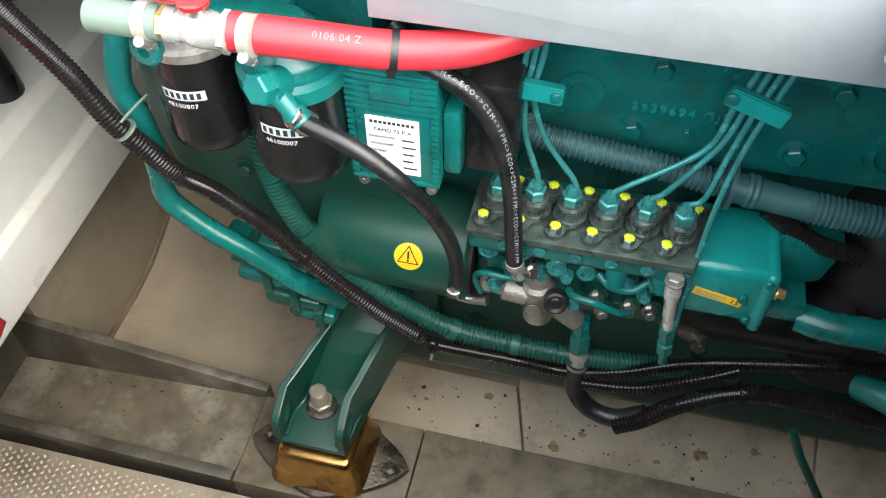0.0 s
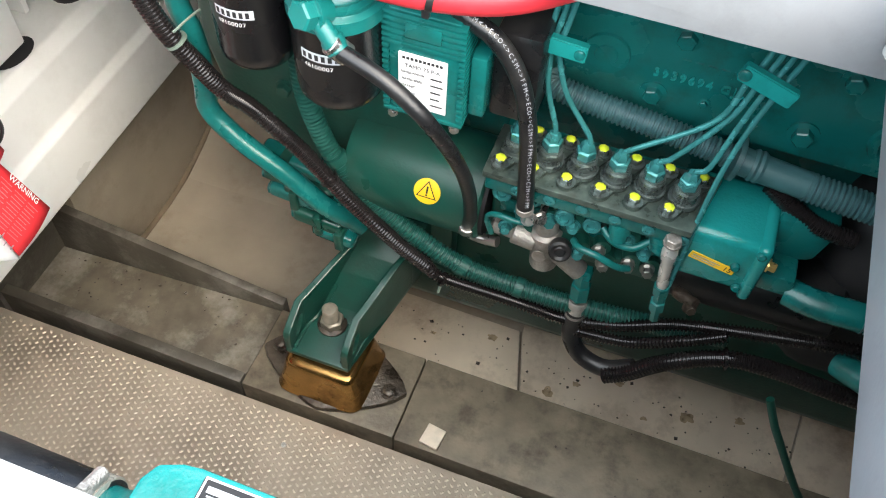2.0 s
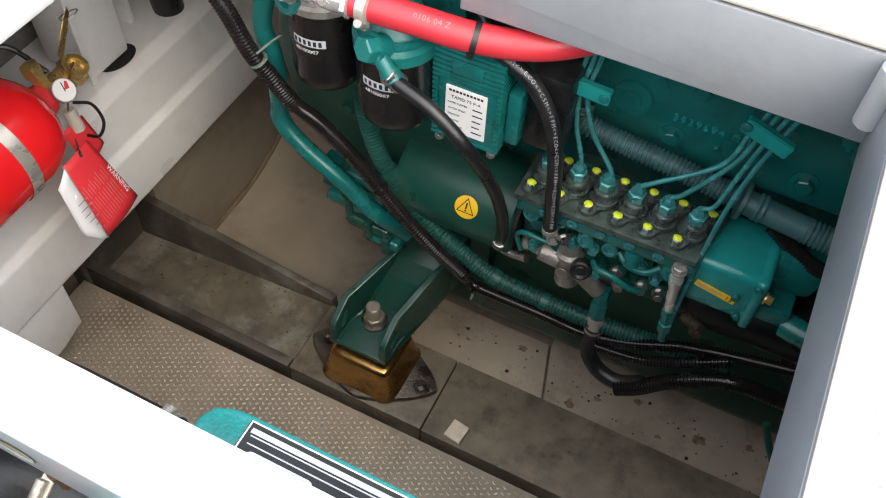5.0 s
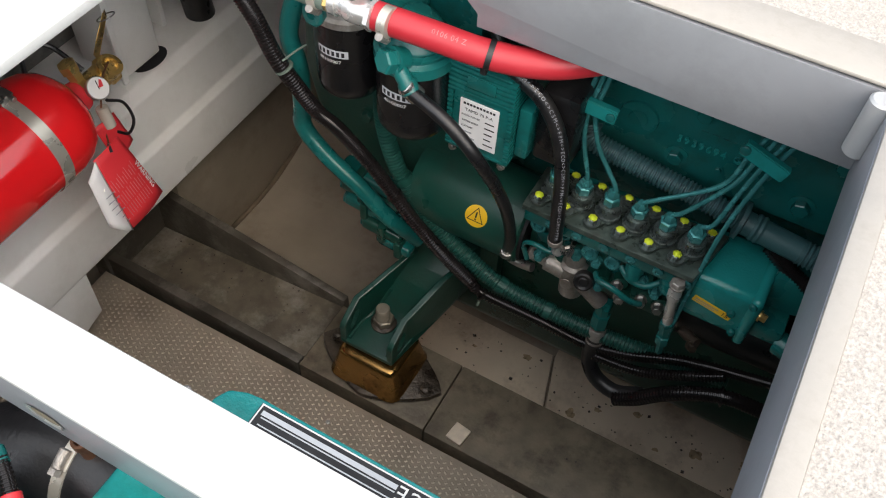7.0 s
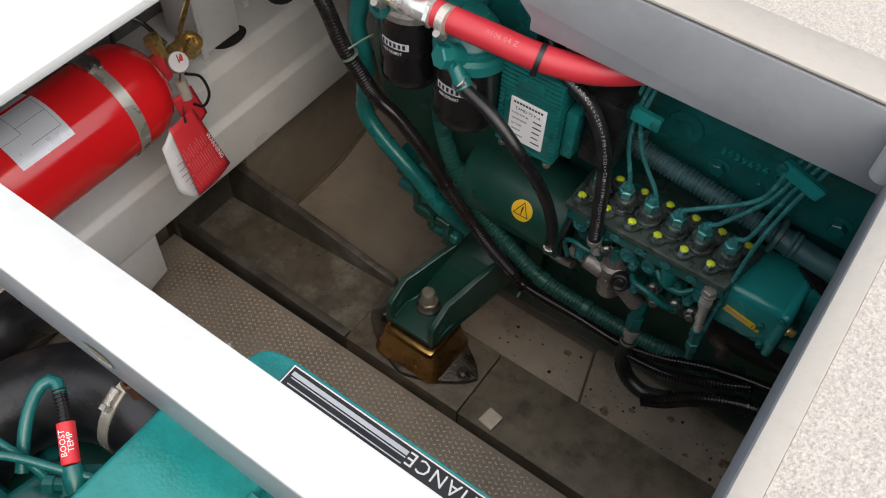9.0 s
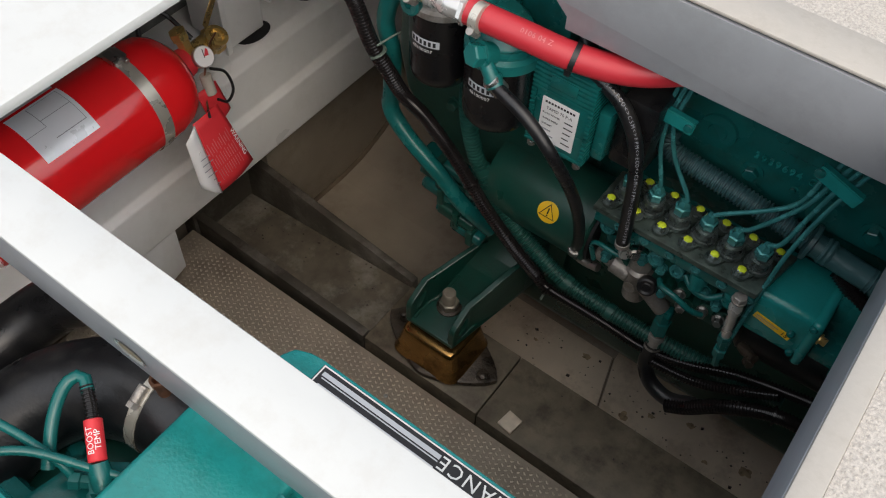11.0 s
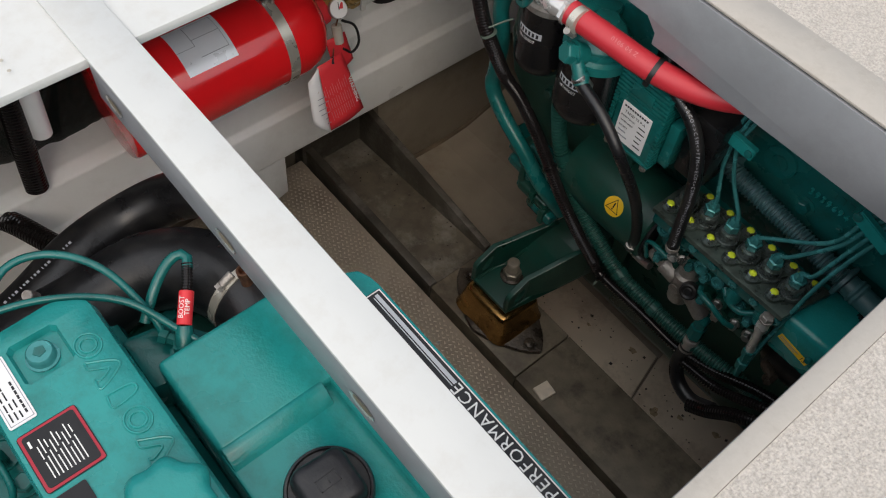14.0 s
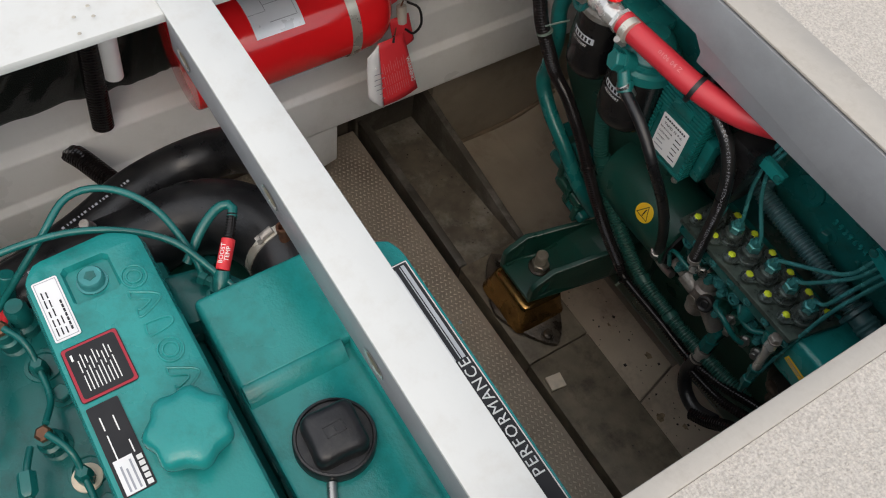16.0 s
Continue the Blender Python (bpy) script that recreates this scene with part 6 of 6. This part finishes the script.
for k in range(11):
    bars(plane_at(Vector((-0.5928, 0.3815 - 0.0040 * k, 0.372 - 0.0006 * k)), (0.030, 0.008, -0.094), (-0.01, 0.05, 0.01)), [(-0.032 + 0.004 * (k % 3), -0.014 + 0.003 * (k % 2), -0.00035, 0.00035), (-0.009 + 0.003 * (k % 2), 0.010, -0.00035, 0.00035), (0.013, 0.030 - 0.003 * (k % 2), -0.00035, 0.00035)], 0.0003, q)
part("print", q, RED_PRINT, tag, "fine pale lines of print")
q = bmesh.new()
for k in range(6):
    bars(plane_at(Vector((-0.586 - 0.001 * k, 0.330, 0.336 + 0.011 * k)), (0, 1, 0), (-0.3, 0, 1)), [(-0.010, 0.009 - 0.004 * (k % 2), -0.0006, 0.0006)], 0.0003, q)
part("print", q, INK_GREY, tag, "fine grey lines of print")
part("eyelet", lathe((-0.606, 0.326, 0.394), (0.65, -0.3, 0.65), [(0, 0.006), (0.002, 0.0055), (0.002, 0.003), (0.001, 0.0025)], 16), STEEL, tag)
part("string", tube([(-0.640, 0.392, 0.398), (-0.632, 0.380, 0.415), (-0.622, 0.372, 0.425), (-0.616, 0.368, 0.420)], 0.0022, 8, 0.003), BLACK, tag)

# ---- fittings on the bulkhead ledge ----
wb = thing("switch_box", "white plastic box standing on the bulkhead ledge", "box", (-0.79, 0.57, 0.35))
part("case", box(-0.84, -0.752, 0.530, 0.605, 0.358, 0.60, 0.004), WHITE, wb)
part("flange", box(-0.755, -0.7495, 0.522, 0.532, 0.352, 0.60, 0.001), WHITE, wb)
for y in (0.625, 0.655):
    part("rib", box(-0.85, -0.79, y, y + 0.010, 0.352, 0.60, 0.003), WHITE, wb)
# The ledge is not cut: a black face paints the hole's shade.
hole = bmesh.new()
vs = [hole.verts.new((-0.760 + 0.022 * math.cos(2 * math.pi * k / 24), 0.585 + 0.034 * math.sin(2 * math.pi * k / 24), 0.3535)) for k in range(24)]
hole.faces.new(vs)
single("ledge_hole", hole, INK, "black flat face for the shade in an oval cable hole", "hole", kind="structure")
cable = thing("cable_bundle", "black cable bundle dropping through the ledge", "cable", (-0.77, 0.71, 0.36))
part("cable", tube([(-0.80, 0.70, 0.70), (-0.79, 0.705, 0.55), (-0.775, 0.715, 0.42), (-0.770, 0.72, 0.345)], 0.024, 16), BLACK, cable)
bh = thing("bilge_hose", "black corrugated hose dropping into the bulkhead ledge", "hose", (-0.73, -0.07, 0.36))
part("hose", tube([(-0.745, -0.045, 0.72), (-0.74, -0.055, 0.60), (-0.735, -0.062, 0.50), (-0.728, -0.072, 0.42), (-0.722, -0.08, 0.352)], 0.0165, 16, pitch=0.005, depth=0.0016), CONDUIT, bh)
bh2 = thing("bilge_hose", "black corrugated hose coming out of the bulkhead", "hose", (-0.66, -0.12, 0.33))
part("hose", tube([(-0.740, -0.144, 0.312), (-0.70, -0.128, 0.322), (-0.63, -0.098, 0.318), (-0.56, -0.065, 0.33), (-0.50, -0.03, 0.36)], 0.0165, 16, pitch=0.005, depth=0.0016), CONDUIT, bh2)
wp = thing("white_pipe", "white plastic pipe end above the ledge", "pipe", (-0.72, -0.04, 0.45))
part("pipe", tube([(-0.735, -0.02, 0.70), (-0.728, -0.032, 0.56), (-0.724, -0.042, 0.44)], 0.014, 16), WHITE, wp)
# crumpled dark plastic film behind the pipes
verts, faces = [], []
N1, N2 = 90, 70
for i in range(N1 + 1):
    for k in range(N2 + 1):
        y, z = -0.34 + 0.45 * i / N1, 0.352 + 0.36 * k / N2
        r, a = math.hypot(y - 0.10, z - 0.66), math.atan2(z - 0.66, y - 0.10)
        fold = (0.003 + 0.012 * min(r, 0.3)) * noise.noise((a * 16, r * 3, 0.7))
        verts.append((-0.79 + 0.014 * noise.noise((y * 7 + z * 5, z * 6, 0.3)) + fold - 0.06 * (k / N2), y, z))
for i in range(N1):
    for k in range(N2):
        a = i * (N2 + 1) + k
        faces.append((a, a + 1, a + N2 + 2, a + N2 + 1))
film_ob = from_arrays("plastic_film", verts, faces, FILM)
s = film_ob.modifiers.new("thickness", 'SOLIDIFY')
s.thickness = 0.0006
film_ob.data.shade_smooth()
tagged(film_ob, "crumpled dark plastic film hanging against the bulkhead", "film")
# screws on the sill
for x, y in ((-0.481, -0.098), (-0.506, -0.095), (-0.499, -0.077), (-0.516, -0.077)):
    single("sill_screw", lathe((x, y, BEAM_Z), (0, 0, 1), [(0, 0.0022), (0.0005, 0.0018)], 9), PLASTIC_GREY, "small worn screw head in the white sill", "screw", "screws in the sill")

# ---- pile of the carpet, and dirt ----
rng = np.random.default_rng(4)


def tufts(name, x0, x1, y0, y1, z, pitch, label):
    nx, ny = int((x1 - x0) / pitch), int((y1 - y0) / pitch)
    gx, gy = np.meshgrid(np.arange(nx), np.arange(ny), indexing="ij")
    cx = x0 + (gx.ravel() + 0.5 + rng.uniform(-0.38, 0.38, nx * ny)) * pitch
    cy = y0 + (gy.ravel() + 0.5 + rng.uniform(-0.38, 0.38, nx * ny)) * pitch
    r = pitch * rng.uniform(0.60, 0.90, nx * ny)
    h = pitch * rng.uniform(0.4, 1.2, nx * ny)
    n = len(cx)
    ang = np.arange(5) * math.pi * 0.4
    turn = rng.uniform(0, 6.28, n)
    v = np.zeros((n, 6, 3))
    for k in range(5):
        v[:, k] = np.stack([cx + r * np.cos(ang[k] + turn), cy + r * np.sin(ang[k] + turn), np.full(n, z)], 1)
    v[:, 5] = np.stack([cx + rng.uniform(-0.3, 0.3, n) * r, cy + rng.uniform(-0.3, 0.3, n) * r, z + h], 1)
    tri = np.array([(k, (k + 1) % 5, 5) for k in range(5)])
    faces = (np.arange(n)[:, None, None] * 6 + tri[None]).reshape(-1, 3)
    ob = from_arrays(name, v.reshape(-1, 3).tolist(), faces.tolist(), CARPET)
    ob.data.shade_smooth()
    return tagged(ob, label, "carpet pile", kind="stuff")


tufts("carpet_pile", X_R + 0.0205, X_R + 0.42, -0.10, 0.60, 0.7955, 0.0025, "cream loop pile of the carpet beside the hatch")
tufts("carpet_pile", -0.32, X_R + 0.0205, Y_F + 0.0545, Y_F + 0.36, 0.7955, 0.0025, "cream loop pile of the carpet behind the hatch")
# crumbs and flakes of dirt
verts, faces = [], []
for k in range(230):
    if k < 150:
        x, y = rng.uniform(-0.35, 0.4), rng.uniform(0.565, 0.70)
        z = -0.1325 if x < -0.06 else (-0.1315 if x > 0.40 else -0.135)
    elif k < 200:
        x, y = rng.uniform(-0.78, -0.42), rng.uniform(0.435, 0.54)
        z = -0.035 + (x + 0.86) * 0.068 + 0.001
    else:
        x, y, z = rng.uniform(-0.15, 0.4), rng.uniform(0.42, 0.54), 0.001
    s0 = rng.uniform(0.0008, 0.0022) * (2.0 if k % 11 == 0 else 1.0)
    i0 = len(verts)
    a = rng.uniform(0, 6)
    for j in range(4):
        verts.append((x + s0 * math.cos(a + j * 1.6) * rng.uniform(0.6, 1.4), y + s0 * math.sin(a + j * 1.6), z))
    verts.append((x, y, z + s0 * 0.6))
    faces += [(i0 + j, i0 + (j + 1) % 4, i0 + 4) for j in range(4)]
tagged(from_arrays("dirt_crumbs", verts, faces, RUST), "dark crumbs of dirt in the bilge and on the stringer", "dirt", kind="stuff")
